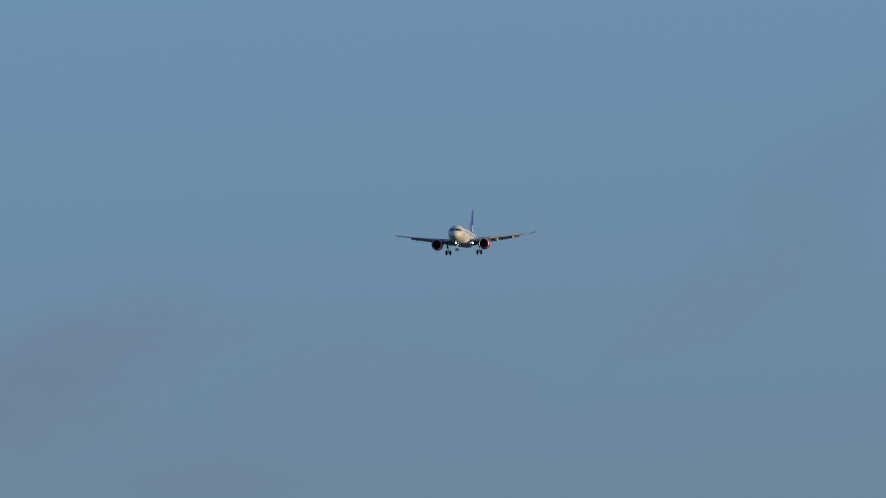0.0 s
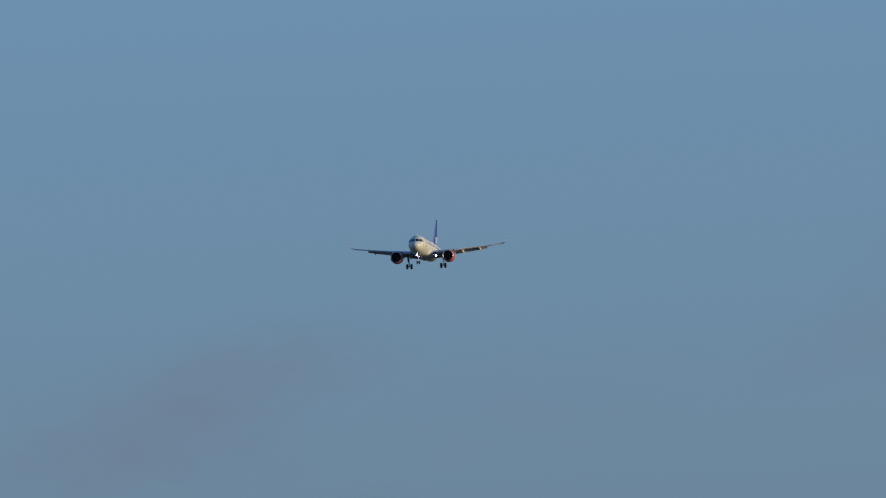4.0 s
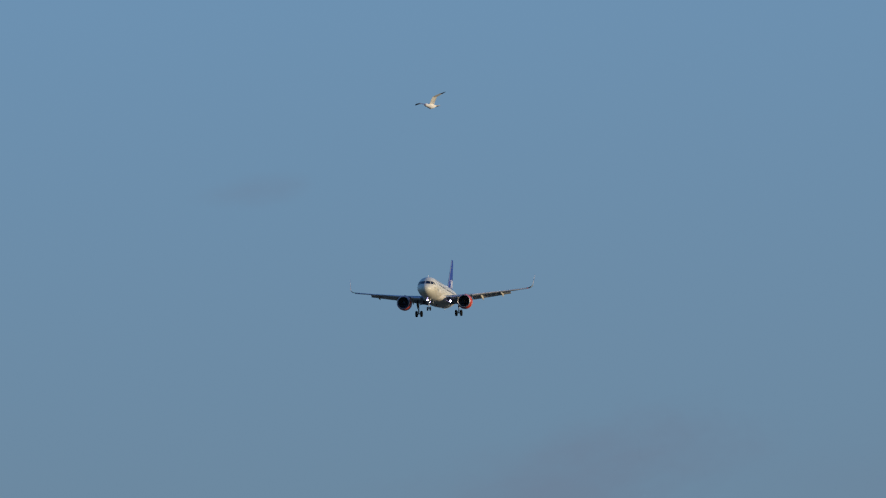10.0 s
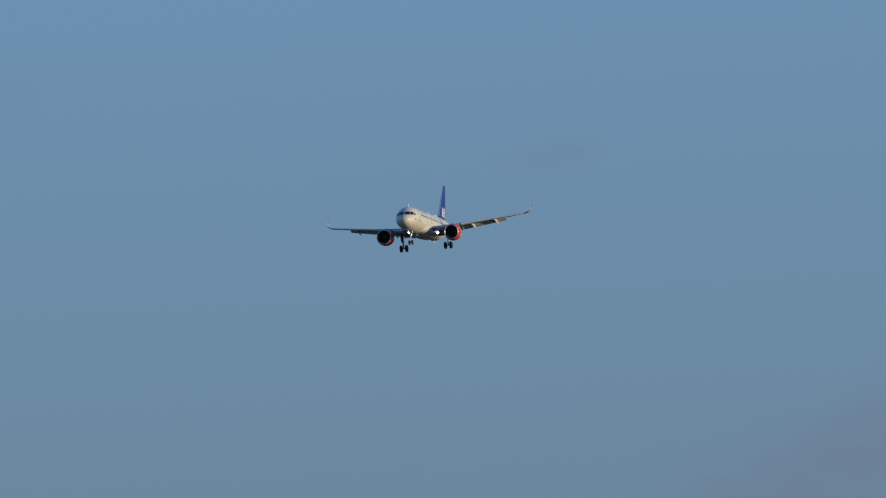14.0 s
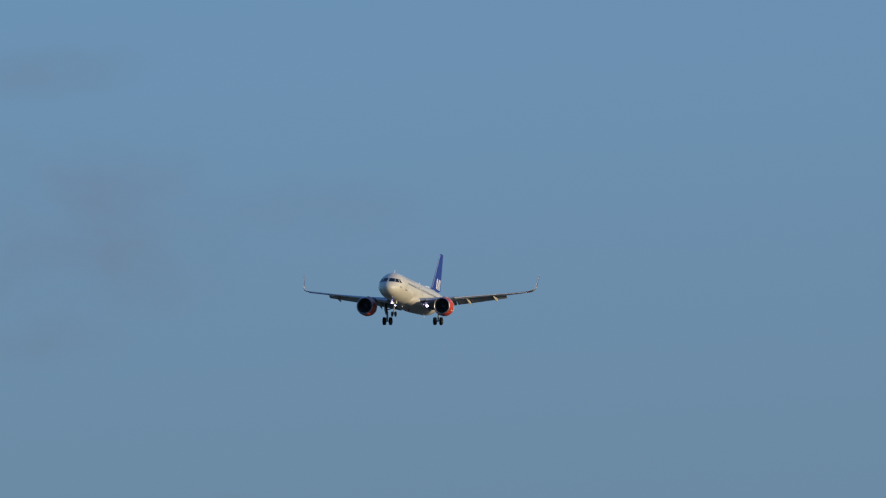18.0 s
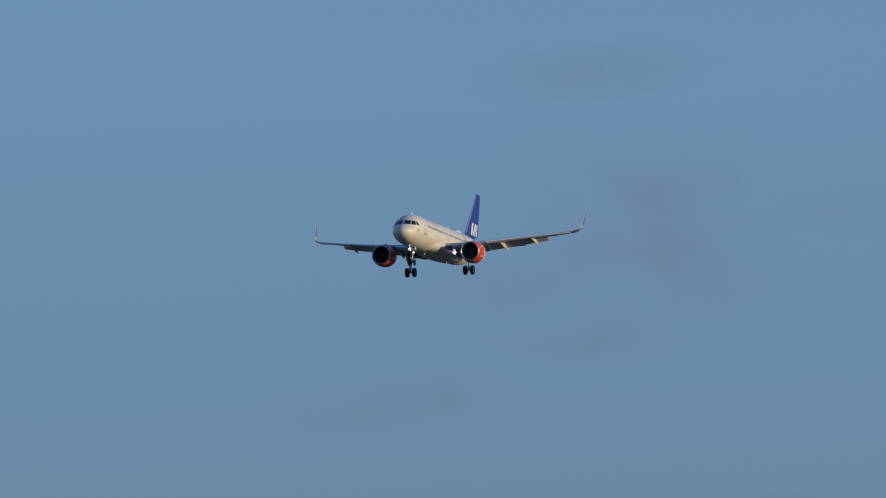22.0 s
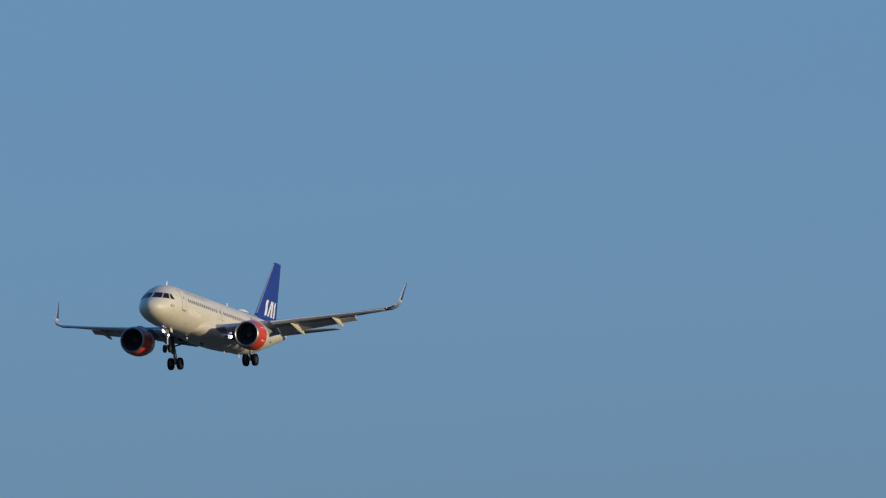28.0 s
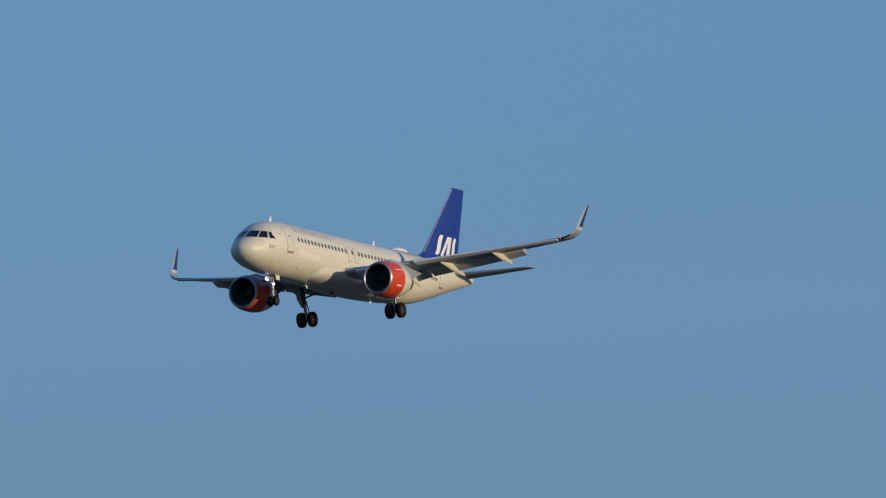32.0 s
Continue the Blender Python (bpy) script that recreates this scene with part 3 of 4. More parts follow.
    low = [(16.7, l0, 1.52, 0.0, 0.0), (16.98, l0 + 0.17, 1.40, 0.10, 18), (17.20, l0 + 0.36, 1.26, 0.25, 40), (17.36, l0 + 0.55, 1.12, 0.42, 58), (17.44, l0 + 0.72, 1.02, 0.55, 70), (17.47, l0 + 0.84, 0.96, 0.68, 76)]
    ring = lambda r: foil(r[1], r[0], zt + r[3], r[2], 0.10, cant=r[4], twist=-0.5)
    part("wingtip", loft(mirrored([ring(r) for r in low], side)), WING_GREY, wing, "grey curved wingtip")
    mid = [low[-1], (17.50, l0 + 1.02, 0.88, 0.90, 78)]
    part("sharklet_root", loft(mirrored([ring(r) for r in mid], side)), FLAP_GREY, wing, "pale grey foot of the upturned wingtip")
    high = [mid[-1], (17.56, l0 + 1.35, 0.74, 1.40, 79), (17.63, l0 + 1.75, 0.58, 1.95, 80), (17.70, l0 + 2.12, 0.44, 2.45, 80), (17.73, l0 + 2.34, 0.30, 2.70, 80)]
    part("sharklet", loft(mirrored([ring(r) for r in high], side)), NAVY, wing, "dark blue upturned wingtip fin")
    edge = []
    for y, a, c, dz, cant in mid + high[1:]:
        edge.append([(-(a - 0.03 + 0.32 * c * q), (y + (0.030 + 0.026 * c) * r) * side, zt + dz) for q, r in ((0, 0), (0.22, 0.7), (0.55, 1), (1.0, 1), (1.0, -1), (0.55, -1), (0.22, -0.7))])
    part("leading_edge", loft(edge), TIP_GREY, wing, "pale leading edge strip")
    # tip lamps under a dark glazed stretch of the leading edge
    rr = [foil(LE(q) - 0.035, q, WZ(q) - 0.01, 0.34, 0.42, twist=8.0, camber=0.02, n=6) for q in (16.43, 16.55, 16.69)]
    rr2 = [foil(r[1] - 0.03, r[0], zt + r[3], 0.30, 0.36, cant=r[4], camber=0.0, n=6) for r in low[:3]]
    part("lamp_cover", loft(mirrored(rr + rr2[1:], side)), GLASS, wing, "dark glazed lamp cover")
    y = 16.6
    part("navigation_lamp", lathe([(-0.02, 0.01), (0.0, 0.035), (0.06, 0.045), (0.14, 0.02)], (-(LE(y) - 0.08), y * side, WZ(y) - 0.02), n=12, caps=True), NAV_RED if side > 0 else NAV_GREEN, wing, "small lit wingtip lamp")
    # root landing lamp, sunk in a short barrel under the leading edge; the starboard one is unlit
    r, d, hood = 0.17, 0.62, 0.25
    at = (-15.60, 2.48 * side, -1.57)
    bm = lathe([(d + 0.05, 0.01), (d + 0.04, hood - 0.01), (0.0, hood - 0.01), (0.0, hood + 0.01), (0.4, hood + 0.02), (0.95, 0.06)], at, n=24)
    box(bm, (-16.3, 2.48 * side - 0.05, -1.46), (-15.75, 2.48 * side + 0.05, -1.10))
    part("lamp_housing", bm, DARK_STEEL, wing, "dark housing hung under the wing")
    lamp = part("landing_lamp", lathe([(d, 0.005), (d, r), (d + 0.03, r)], at, n=20), LAMP if side > 0 else GLASS, wing, "lit landing lamp" if side > 0 else "unlit landing lamp")
    if side > 0:
        part("glare_ring", lathe([(d + 0.02, r + 0.003), (d - 0.03, hood - 0.015)], at, n=24), GLARE_RING, lamp, "added violet glowing ring for the lamp's glare")
    # static wicks
    for y in (13.6, 14.4, 15.2, 16.0):
        part("static_wick", tube((-TE(y), y * side, WZ(y) - 0.05), (-TE(y) - 0.22, y * side, WZ(y) - 0.08), 0.008, 0.004, 5), SEAM, wing)
    return wing


for side in (1, -1):
    build_wing(side)


def build_tail():
    for side in (1, -1):
        rr = []
        for y, le, c, z in ((0.3, 31.7, 4.15, 0.98), (0.99, 32.16, 3.8, 1.04), (1.01, 32.17, 3.79, 1.04), (3.6, 33.85, 2.55, 1.29), (5.88, 35.29, 1.46, 1.508), (6.01, 35.40, 1.34, 1.52), (6.15, 35.55, 1.2, 1.53), (6.24, 35.8, 0.85, 1.54)):
            rr.append(foil(le, y, z, c, 0.10, twist=-1.5, camber=-0.008, cut=0.70 if 1.0 < y < 6.0 else 1.0))
        stab = part("tailplane", loft(mirrored(rr, side)), WING_GREY, airliner, "swept grey tailplane")
        rr = []
        for y, le, c, z in ((1.06, 32.2, 3.76, 1.045), (3.6, 33.85, 2.55, 1.29), (5.86, 35.28, 1.47, 1.506)):
            up, end = (foil(le, y, z, c, 0.10, twist=-1.5, camber=-0.008, cut=q, n=4) for q in (0.71, 1.0))
            rr.append([up[0], end[0], end[-1], up[-1]])
        part("elevator", loft(mirrored(rr, side)), WING_GREY, stab, "grey elevator")
        rr = [foil(le - 0.03, y, z, 0.16, 0.5, twist=-1.5, camber=0.0, n=6) for y, le, z in ((1.3, 32.36, 1.07), (3.6, 33.85, 1.29), (5.85, 35.27, 1.505))]
        part("leading_edge", loft(mirrored(rr, side)), LIP, stab, "bare metal leading edge")
    rr = []
    fin_le = lambda z: 29.66 + 0.925 * (z - 2.53)
    fin_te = lambda z: 35.46 + 0.255 * (z - 3.05)

    def fin_ring(z, f0, f1, t=0.10, n=10):
        le, te = fin_le(z), fin_te(z)
        c = te - le
        xs = [f0 + (f1 - f0) * (1 - math.cos(math.pi * k / n)) / 2 for k in range(n + 1)]
        half = lambda x: max(0.002, 5 * t * c * (0.2969 * math.sqrt(x) - 0.126 * x - 0.3516 * x**2 + 0.2843 * x**3 - 0.1015 * x**4))
        return [(-(le + x * c), half(x), z) for x in reversed(xs)] + [(-(le + x * c), -half(x), z) for x in xs[1 if f0 == 0 else 0:]]

    zs = [1.6, 2.53, 3.5, 4.6, 5.7, 6.8, 7.6, 8.0, 8.17]
    fin = part("fin", loft([fin_ring(z, 0.0, 0.70) for z in zs]), BLUE, airliner, "tall deep blue tail fin")
    part("rudder", loft([fin_ring(z, 0.705, 1.0) for z in zs[1:]]), BLUE, fin, "deep blue rudder")
    # dorsal fillet
    rr = []
    for s, h in ((27.9, 0.02), (28.6, 0.12), (29.2, 0.32), (29.75, 0.62), (30.3, 1.12)):
        z0 = top_of(s) - 0.08
        w = 0.05 + 0.05 * h
        rr.append([(-s, w * 1.6, z0), (-s, w, z0 + h * 0.6), (-s, 0.02, z0 + h + 0.08), (-s, -0.02, z0 + h + 0.08), (-s, -w, z0 + h * 0.6), (-s, -w * 1.6, z0)])
    part("dorsal_fillet", loft(rr), BLUE, fin, "blue fillet ahead of the fin")
    rr = []
    for z in (2.6, 4.0, 5.5, 7.0, 8.0):
        le = fin_le(z)
        k = (fin_te(z) - le) / 5.0
        rr.append([(-(le - 0.03), 0.0, z), (-(le + 0.015), 0.065 * k + 0.010, z), (-(le + 0.045), 0.10 * k + 0.010, z), (-(le + 0.045), -0.10 * k - 0.010, z), (-(le + 0.015), -0.065 * k - 0.010, z)])
    part("leading_edge", loft(rr), TIP_GREY, fin, "bare metal leading edge strip")
    # the emblem: plain leaning white shapes on each side
    def fin_side(s, z, side, proud=0.012):
        c = fin_te(z) - fin_le(z)
        x = max(0.01, min(0.99, (s - fin_le(z)) / c))
        h = 5 * 0.10 * c * (0.2969 * math.sqrt(x) - 0.126 * x - 0.3516 * x**2 + 0.2843 * x**3 - 0.1015 * x**4)
        return Vector((-s, side * (max(0.002, h) + proud), z)), Vector((0, side, 0))

    def band(u, v, s0, lean, wide, side):
        """A leaning band, slightly bowed and rounded off at its ends."""
        z = 2.56 + 1.64 * v
        half = wide * 0.5 * (1 - 0.30 * abs(2 * v - 1) ** 8)
        return fin_side(s0 + lean * v + half * (2 * u - 1) + 0.07 * math.sin(2 * math.pi * v), z, side)

    for side in (1, -1):
        part("emblem_shape", sheet(lambda u, v: band(u, v, 31.42, 1.05, 0.60, side), 5, 16, 0.02), WHITE, fin, "plain white leaning band")
        for a, b, c, d in (((32.04, 2.56), (32.50, 2.56), (33.92, 4.18), (33.46, 4.18)), ((33.02, 2.56), (33.62, 2.56), (34.24, 4.18), (33.78, 4.18))):
            part("emblem_shape", sheet(lambda u, v: fin_side(*bilinear((a, b, c, d), u, v), side), 5, 6, 0.02), WHITE, fin, "plain white leaning shape")
        part("emblem_shape", sheet(lambda u, v: band(u, v, 34.14, 0.78, 0.48, side), 5, 16, 0.02), WHITE, fin, "plain white leaning band")


build_tail()


# ---------------------------------------------------------------- airliner: engines
def build_engine(side):
    y, z, s = 5.78 * side, -2.08, 11.05
    at = (-s, y, z)
    eng = part("engine", lathe([(0.16, 1.225), (0.35, 1.29), (0.8, 1.36), (1.4, 1.392), (1.9, 1.395)], at, tilt=-0.02), RED, airliner, "orange-red engine cowling")
    part("inlet_lip", lathe([(0.16, 1.225), (0.08, 1.20), (0.02, 1.16), (0.0, 1.12), (0.02, 1.09), (0.08, 1.06), (0.2, 1.04)], at, tilt=-0.02), LIP, eng, "polished metal inlet lip")
    part("inlet_duct", lathe([(0.2, 1.04), (0.5, 1.03), (1.0, 1.02), (1.3, 1.02)], at, tilt=-0.02), DARK, eng, "dark inlet lining")
    part("reverser_cowl", lathe([(1.91, 1.392), (2.3, 1.36), (2.8, 1.26), (3.25, 1.14), (3.7, 1.00), (3.7, 0.96), (3.3, 0.93)], at, tilt=-0.02), CREAM, eng, "cream rear cowling")
    part("core_cowl", lathe([(2.8, 0.86), (3.7, 0.80), (4.8, 0.56), (4.8, 0.51), (4.3, 0.48)], at, tilt=-0.02), TITAN, eng, "bare metal core cowling")
    part("exhaust_plug", lathe([(4.3, 0.36), (4.8, 0.29), (5.2, 0.14), (5.4, 0.01)], at, n=24, tilt=-0.02), TITAN, eng, "pointed exhaust plug")
    part("spinner", lathe([(0.72, 0.01), (0.78, 0.09), (0.95, 0.22), (1.15, 0.31), (1.25, 0.33)], at, n=24, tilt=-0.02), BLADE, eng, "dark spinner")
    for k in range(18):
        t0 = 2 * math.pi * k / 18
        rows = []
        for r, tw, x in ((0.30, 0.18, 1.12), (0.6, 0.20, 1.10), (1.0, 0.26, 1.05)):
            a, c = t0 - tw * 0.5, t0 + tw * 0.75
            rows.append([(-s - x, y + r * math.cos(a), z + r * math.sin(a)), (-s - x - 0.22, y + r * math.cos(c), z + r * math.sin(c)), (-s - x - 0.24, y + r * math.cos(c), z + r * math.sin(c)), (-s - x - 0.02, y + r * math.cos(a), z + r * math.sin(a))])
        part("fan_blade", loft(rows), BLADE, eng)
    part("fan_back", lathe([(1.32, 0.02), (1.33, 1.0)], at, tilt=-0.02), DARK, eng)
    # strake on the inboard shoulder, latch line and small painted bars
    a = radians(40)
    c, q = -math.cos(a) * side, math.sin(a)
    r0 = 1.31
    bm = loft([[(-s - 0.9, y + c * r0, z + q * r0), (-s - 1.9, y + c * 1.34, z + q * 1.34), (-s - 1.9, y + c * 1.55, z + q * 1.55), (-s - 1.4, y + c * 1.50, z + q * 1.50)],
               [(-s - 0.9, y + c * r0, z + q * r0 + 0.02), (-s - 1.9, y + c * 1.34, z + q * 1.34 + 0.02), (-s - 1.9, y + c * 1.55, z + q * 1.55 + 0.02), (-s - 1.4, y + c * 1.50, z + q * 1.50 + 0.02)]])
    part("strake", bm, RED, eng, "orange-red cowling strake")

    def cowl(u, v, s0, s1, a0, a1, proud=0.008):
        x = s0 + (s1 - s0) * u
        r = float(np.interp(x, [0.16, 0.35, 0.8, 1.5, 2.2, 2.7], [1.225, 1.29, 1.36, 1.395, 1.385, 1.33])) + proud
        t = radians(a0 + (a1 - a0) * v)
        n = Vector((0, math.cos(t) * side, math.sin(t)))
        return Vector((-s - x, y, z + 0.02 * x)) + n * r, n
    for s0, s1, a0, a1 in ((0.75, 1.25, 26, 28.5), (1.32, 1.78, 26, 28.5), (0.85, 1.05, -28, -22), (1.12, 1.28, -28, -23), (1.36, 1.48, -28, -22)):
        part("marking_bar", sheet(lambda u, v: cowl(u, v, s0, s1, a0, a1), 3, 2, 0.02), WHITE, eng, "small white painted bar")
    for x in (0.55, 1.895):
        part("cowl_seam", lathe([(x, float(np.interp(x, [0.16, 0.35, 0.8, 1.5, 2.2, 2.7], [1.225, 1.29, 1.36, 1.395, 1.385, 1.33])) + 0.004), (x + 0.02, float(np.interp(x + 0.02, [0.16, 0.35, 0.8, 1.5, 2.2, 2.7], [1.225, 1.29, 1.36, 1.395, 1.385, 1.33])) + 0.004)], at, tilt=-0.02), SEAM, eng)
    # pylon up to the wing
    rr = []
    for sx, lo, hi, w in ((12.3, -0.78, -0.66, 0.10), (13.2, -0.9, -0.45, 0.22), (14.6, -1.2, -0.5, 0.26), (15.6, -1.62, -0.7, 0.26), (16.4, -1.66, -0.8, 0.24), (17.2, -1.30, -0.85, 0.20), (18.2, -1.0, -0.9, 0.08)):
        rr.append([(-sx, y + w, lo + 0.03), (-sx, y + w, hi - 0.06), (-sx, y + w * 0.5, hi), (-sx, y - w * 0.5, hi), (-sx, y - w, hi - 0.06), (-sx, y - w, lo + 0.03)])
    part("pylon", loft(rr), WING_GREY, eng, "grey engine pylon")


for side in (1, -1):
    build_engine(side)


# ---------------------------------------------------------------- airliner: wheels
def wheel(centre, radius, width, parent):
    x, y, z = centre
    w = width / 2
    prof = [(-w * 0.55, radius * 0.55), (-w * 0.86, radius * 0.62), (-w, radius * 0.80), (-w * 0.86, radius * 0.95), (-w * 0.5, radius * 1.0), (w * 0.5, radius * 1.0), (w * 0.86, radius * 0.95), (w, radius * 0.80), (w * 0.86, radius * 0.62), (w * 0.55, radius * 0.55)]
    part("tyre", lathe(prof, centre, axis="y", n=36), TYRE, parent, "black rubber tyre")
    rim = lathe([(-w * 0.6, 0.02), (-w * 0.35, radius * 0.2), (-w * 0.45, radius * 0.42), (-w * 0.7, radius * 0.56), (w * 0.7, radius * 0.56), (w * 0.45, radius * 0.42), (w * 0.35, radius * 0.2), (w * 0.6, 0.02)], centre, axis="y", n=24, caps=True)
    part("rim", rim, RIM, parent, "dark metal wheel rim")


def build_main_gear(side):
    s, y, z = 17.63, 3.80 * side, -3.66
    top = Vector((-17.3, y + 0.25 * side, -1.05))
    bm = tube(top, (-17.45, y + 0.08 * side, -2.35), 0.17, 0.16)
    tube((-17.45, y + 0.08 * side, -2.35), (-17.47, y + 0.07 * side, -2.5), 0.20, 0.20, bm=bm)
    gear = part("main_landing_gear", bm, DARK_STEEL, airliner, "main landing gear leg lowered with two wheels")
    part("piston", tube((-17.47, y + 0.07 * side, -2.5), (-s, y, z), 0.105, 0.105), STEEL, gear, "bright metal piston")
    part("axle", tube((-s, y - 0.5, z), (-s, y + 0.5, z), 0.085), DARK_STEEL, gear)
    for k in (-1, 1):
        wheel((-s, y + 0.465 * k, z), 0.585, 0.42, gear)
    bm = tube((-17.42, y, -2.0), (-17.2, 1.9 * side, -1.55), 0.07, 0.08)
    part("side_brace", bm, DARK_STEEL, gear)
    bm = tube((-17.62, y, -2.45), (-17.98, y, -2.95), 0.05, 0.04, 8)
    tube((-17.98, y, -2.95), (-17.72, y, -3.5), 0.04, 0.05, 8, bm)
    part("torque_link", bm, DARK_STEEL, gear)
    part("brake_hose", tube((-17.3, y + 0.1 * side, -1.5), (-17.45, y + 0.12 * side, -3.5), 0.02, 0.02, 6), TYRE, gear)
    # leg door beside the strut
    ol = [(-16.45, 4.08 * side, -1.10), (-17.95, 4.12 * side, -1.10), (-17.95, 4.02 * side, -2.2), (-17.75, 3.98 * side, -2.75), (-17.2, 3.98 * side, -2.75), (-16.55, 4.02 * side, -2.2)]
    part("gear_door", plate(ol, 0.05, (0, side, 0)), CREAM, gear, "cream door on the landing gear leg")


for side in (1, -1):
    build_main_gear(side)


def build_nose_gear():
    s, z = 5.2, -3.95
    bm = tube((-5.25, 0, -1.9), (-5.15, 0, -2.95), 0.12, 0.11)
    tube((-5.15, 0, -2.92), (-5.15, 0, -3.02), 0.14, 0.14, bm=bm)
    gear = part("nose_landing_gear", bm, STEEL, airliner, "nose landing gear leg lowered with two small wheels")
    part("piston", tube((-5.15, 0, -3.0), (-s, 0, z), 0.065), STEEL, gear, "bright metal piston")
    part("axle", tube((-s, -0.3, z), (-s, 0.3, z), 0.05), STEEL, gear)
    for k in (-1, 1):
        wheel((-s, 0.255 * k, z), 0.385, 0.225, gear)
    part("drag_brace", tube((-5.1, 0, -2.75), (-4.1, 0, -1.9), 0.05, 0.06), STEEL, gear)
    bm = tube((-5.28, 0, -2.95), (-5.55, 0, -3.3), 0.03, 0.03, 8)
    tube((-5.55, 0, -3.3), (-5.22, 0, -3.72), 0.03, 0.03, 8, bm)
    part("torque_link", bm, STEEL, gear)
    for k in (-1, 1):
        ol = [(-5.05, 0.30 * k, -1.98), (-5.70, 0.30 * k, -1.98), (-5.62, 0.34 * k, -2.38), (-5.12, 0.34 * k, -2.38)]
        part("gear_door", plate(ol, 0.03, (0, k, 0)), CREAM, gear, "cream nose gear door")
    part("gear_door", plate([(-4.98, -0.2, -2.15), (-4.98, 0.2, -2.15), (-5.0, 0.16, -2.75), (-5.0, -0.16, -2.75)], 0.02, (1, 0, 0)), CREAM, gear, "small cream door on the leg")
    # take-off lamp ahead of the leg, and a hooded turn-off lamp that looks out to port
    at = (-4.86, -0.16, -2.30)
    part("lamp_housing", lathe([(0.11, 0.175), (-0.22, 0.185), (-0.22, 0.20), (0.12, 0.19), (0.24, 0.03)], at, n=20), STEEL, gear)
    lamp = part("taxi_lamp", lathe([(0.08, 0.005), (0.08, 0.115), (0.11, 0.115)], at, n=20), LAMP, gear, "lit taxi lamp")
    part("glare_ring", lathe([(0.09, 0.117), (0.03, 0.172)], at, n=20), GLARE_RING, lamp, "added violet glowing ring for the lamp's glare")
    turn = Matrix.Translation((-4.92, 0.20, -2.73)) @ Matrix.Rotation(radians(36.0), 4, "Z")
    for name, prof, mat, label in (("lamp_housing", [(0.28, 0.01), (0.27, 0.095), (0.0, 0.095), (0.0, 0.115), (0.25, 0.12), (0.40, 0.03)], STEEL, ""), ("turn_off_lamp", [(0.24, 0.005), (0.24, 0.088), (0.26, 0.088)], LAMP, "lit turn-off lamp")):
        bm = lathe(prof, (0.16, 0, 0), n=16)
        bm.transform(turn)
        part(name, bm, mat, gear, label)


build_nose_gear()


# ---------------------------------------------------------------- gull
gull = new("gull")
tagged(gull, "small white gull with grey wings in flapping flight", "bird")


def build_gull():
    """Body along +x, wings hinged at the shoulders; one metre across."""
    rr = []
    for x, r, z in ((0.20, 0.012, 0.018), (0.185, 0.032, 0.018), (0.15, 0.042, 0.016), (0.11, 0.040, 0.008), (0.06, 0.058, 0.0), (0.0, 0.066, -0.004), (-0.07, 0.056, 0.0), (-0.13, 0.036, 0.006), (-0.18, 0.018, 0.010)):
        rr.append([(x, r * 0.95 * math.cos(t), z + r * math.sin(t)) for t in [2 * math.pi * k / 16 for k in range(16)]])
    part("body", loft(rr), GULL_WHITE, gull, "white feathered body")
    part("bill", tube((0.195, 0, 0.015), (0.245, 0, 0.006), 0.010, 0.003, 8), GULL_BILL, gull, "short dark red bill")
    ol = [(-0.13, 0.022, 0.012), (-0.27, 0.065, 0.012), (-0.28, 0.0, 0.012), (-0.27, -0.065, 0.012), (-0.13, -0.022, 0.012)]
    part("tail", plate(ol, 0.008, (0, 0, 1)), GULL_WHITE, gull, "white fanned tail")
    wings = []
    for side in (1, -1):
        inner, outer = [], []
        for y, le, c in ((0.0, 0.075, 0.15), (0.08, 0.10, 0.155), (0.16, 0.125, 0.15), (0.22, 0.135, 0.14)):
            inner.append([(le - c * q, y * side, h * c) for q, h in ((0, 0), (0.15, 0.07), (0.45, 0.075), (0.8, 0.04), (1, 0.0), (0.8, 0.02), (0.45, 0.03), (0.15, -0.02))])
        for y, le, c in ((0.0, 0.135, 0.14), (0.08, 0.115, 0.125), (0.16, 0.07, 0.10), (0.22, 0.02, 0.07), (0.27, -0.03, 0.03)):
            outer.append([(le - c * q, y * side, h * c) for q, h in ((0, 0), (0.15, 0.05), (0.45, 0.05), (0.8, 0.03), (1, 0.0), (0.8, 0.01), (0.45, 0.015), (0.15, -0.02))])
        w = part("wing", loft(inner), GULL_GREY, gull, "pale grey inner wing")
        w.location = (0.0, 0.045 * side, 0.03)
        t = part("wing_tip", loft(outer), GULL_GREY, w, "grey outer wing with a dark tip")
        for ob, end in ((w, 9.0), (t, 0.15)):
            ob.data.materials.append(GULL_WHITE)
            ob.data.materials.append(GULL_BLACK)
            for f in ob.data.polygons:
                f.material_index = 2 if abs(f.center.y) > end else (1 if f.normal.z < -0.1 else 0)
        t.location = (0.0, 0.22 * side, 0.0)
        wings.append((w, t, side))
    return wings


gull_wings = build_gull()


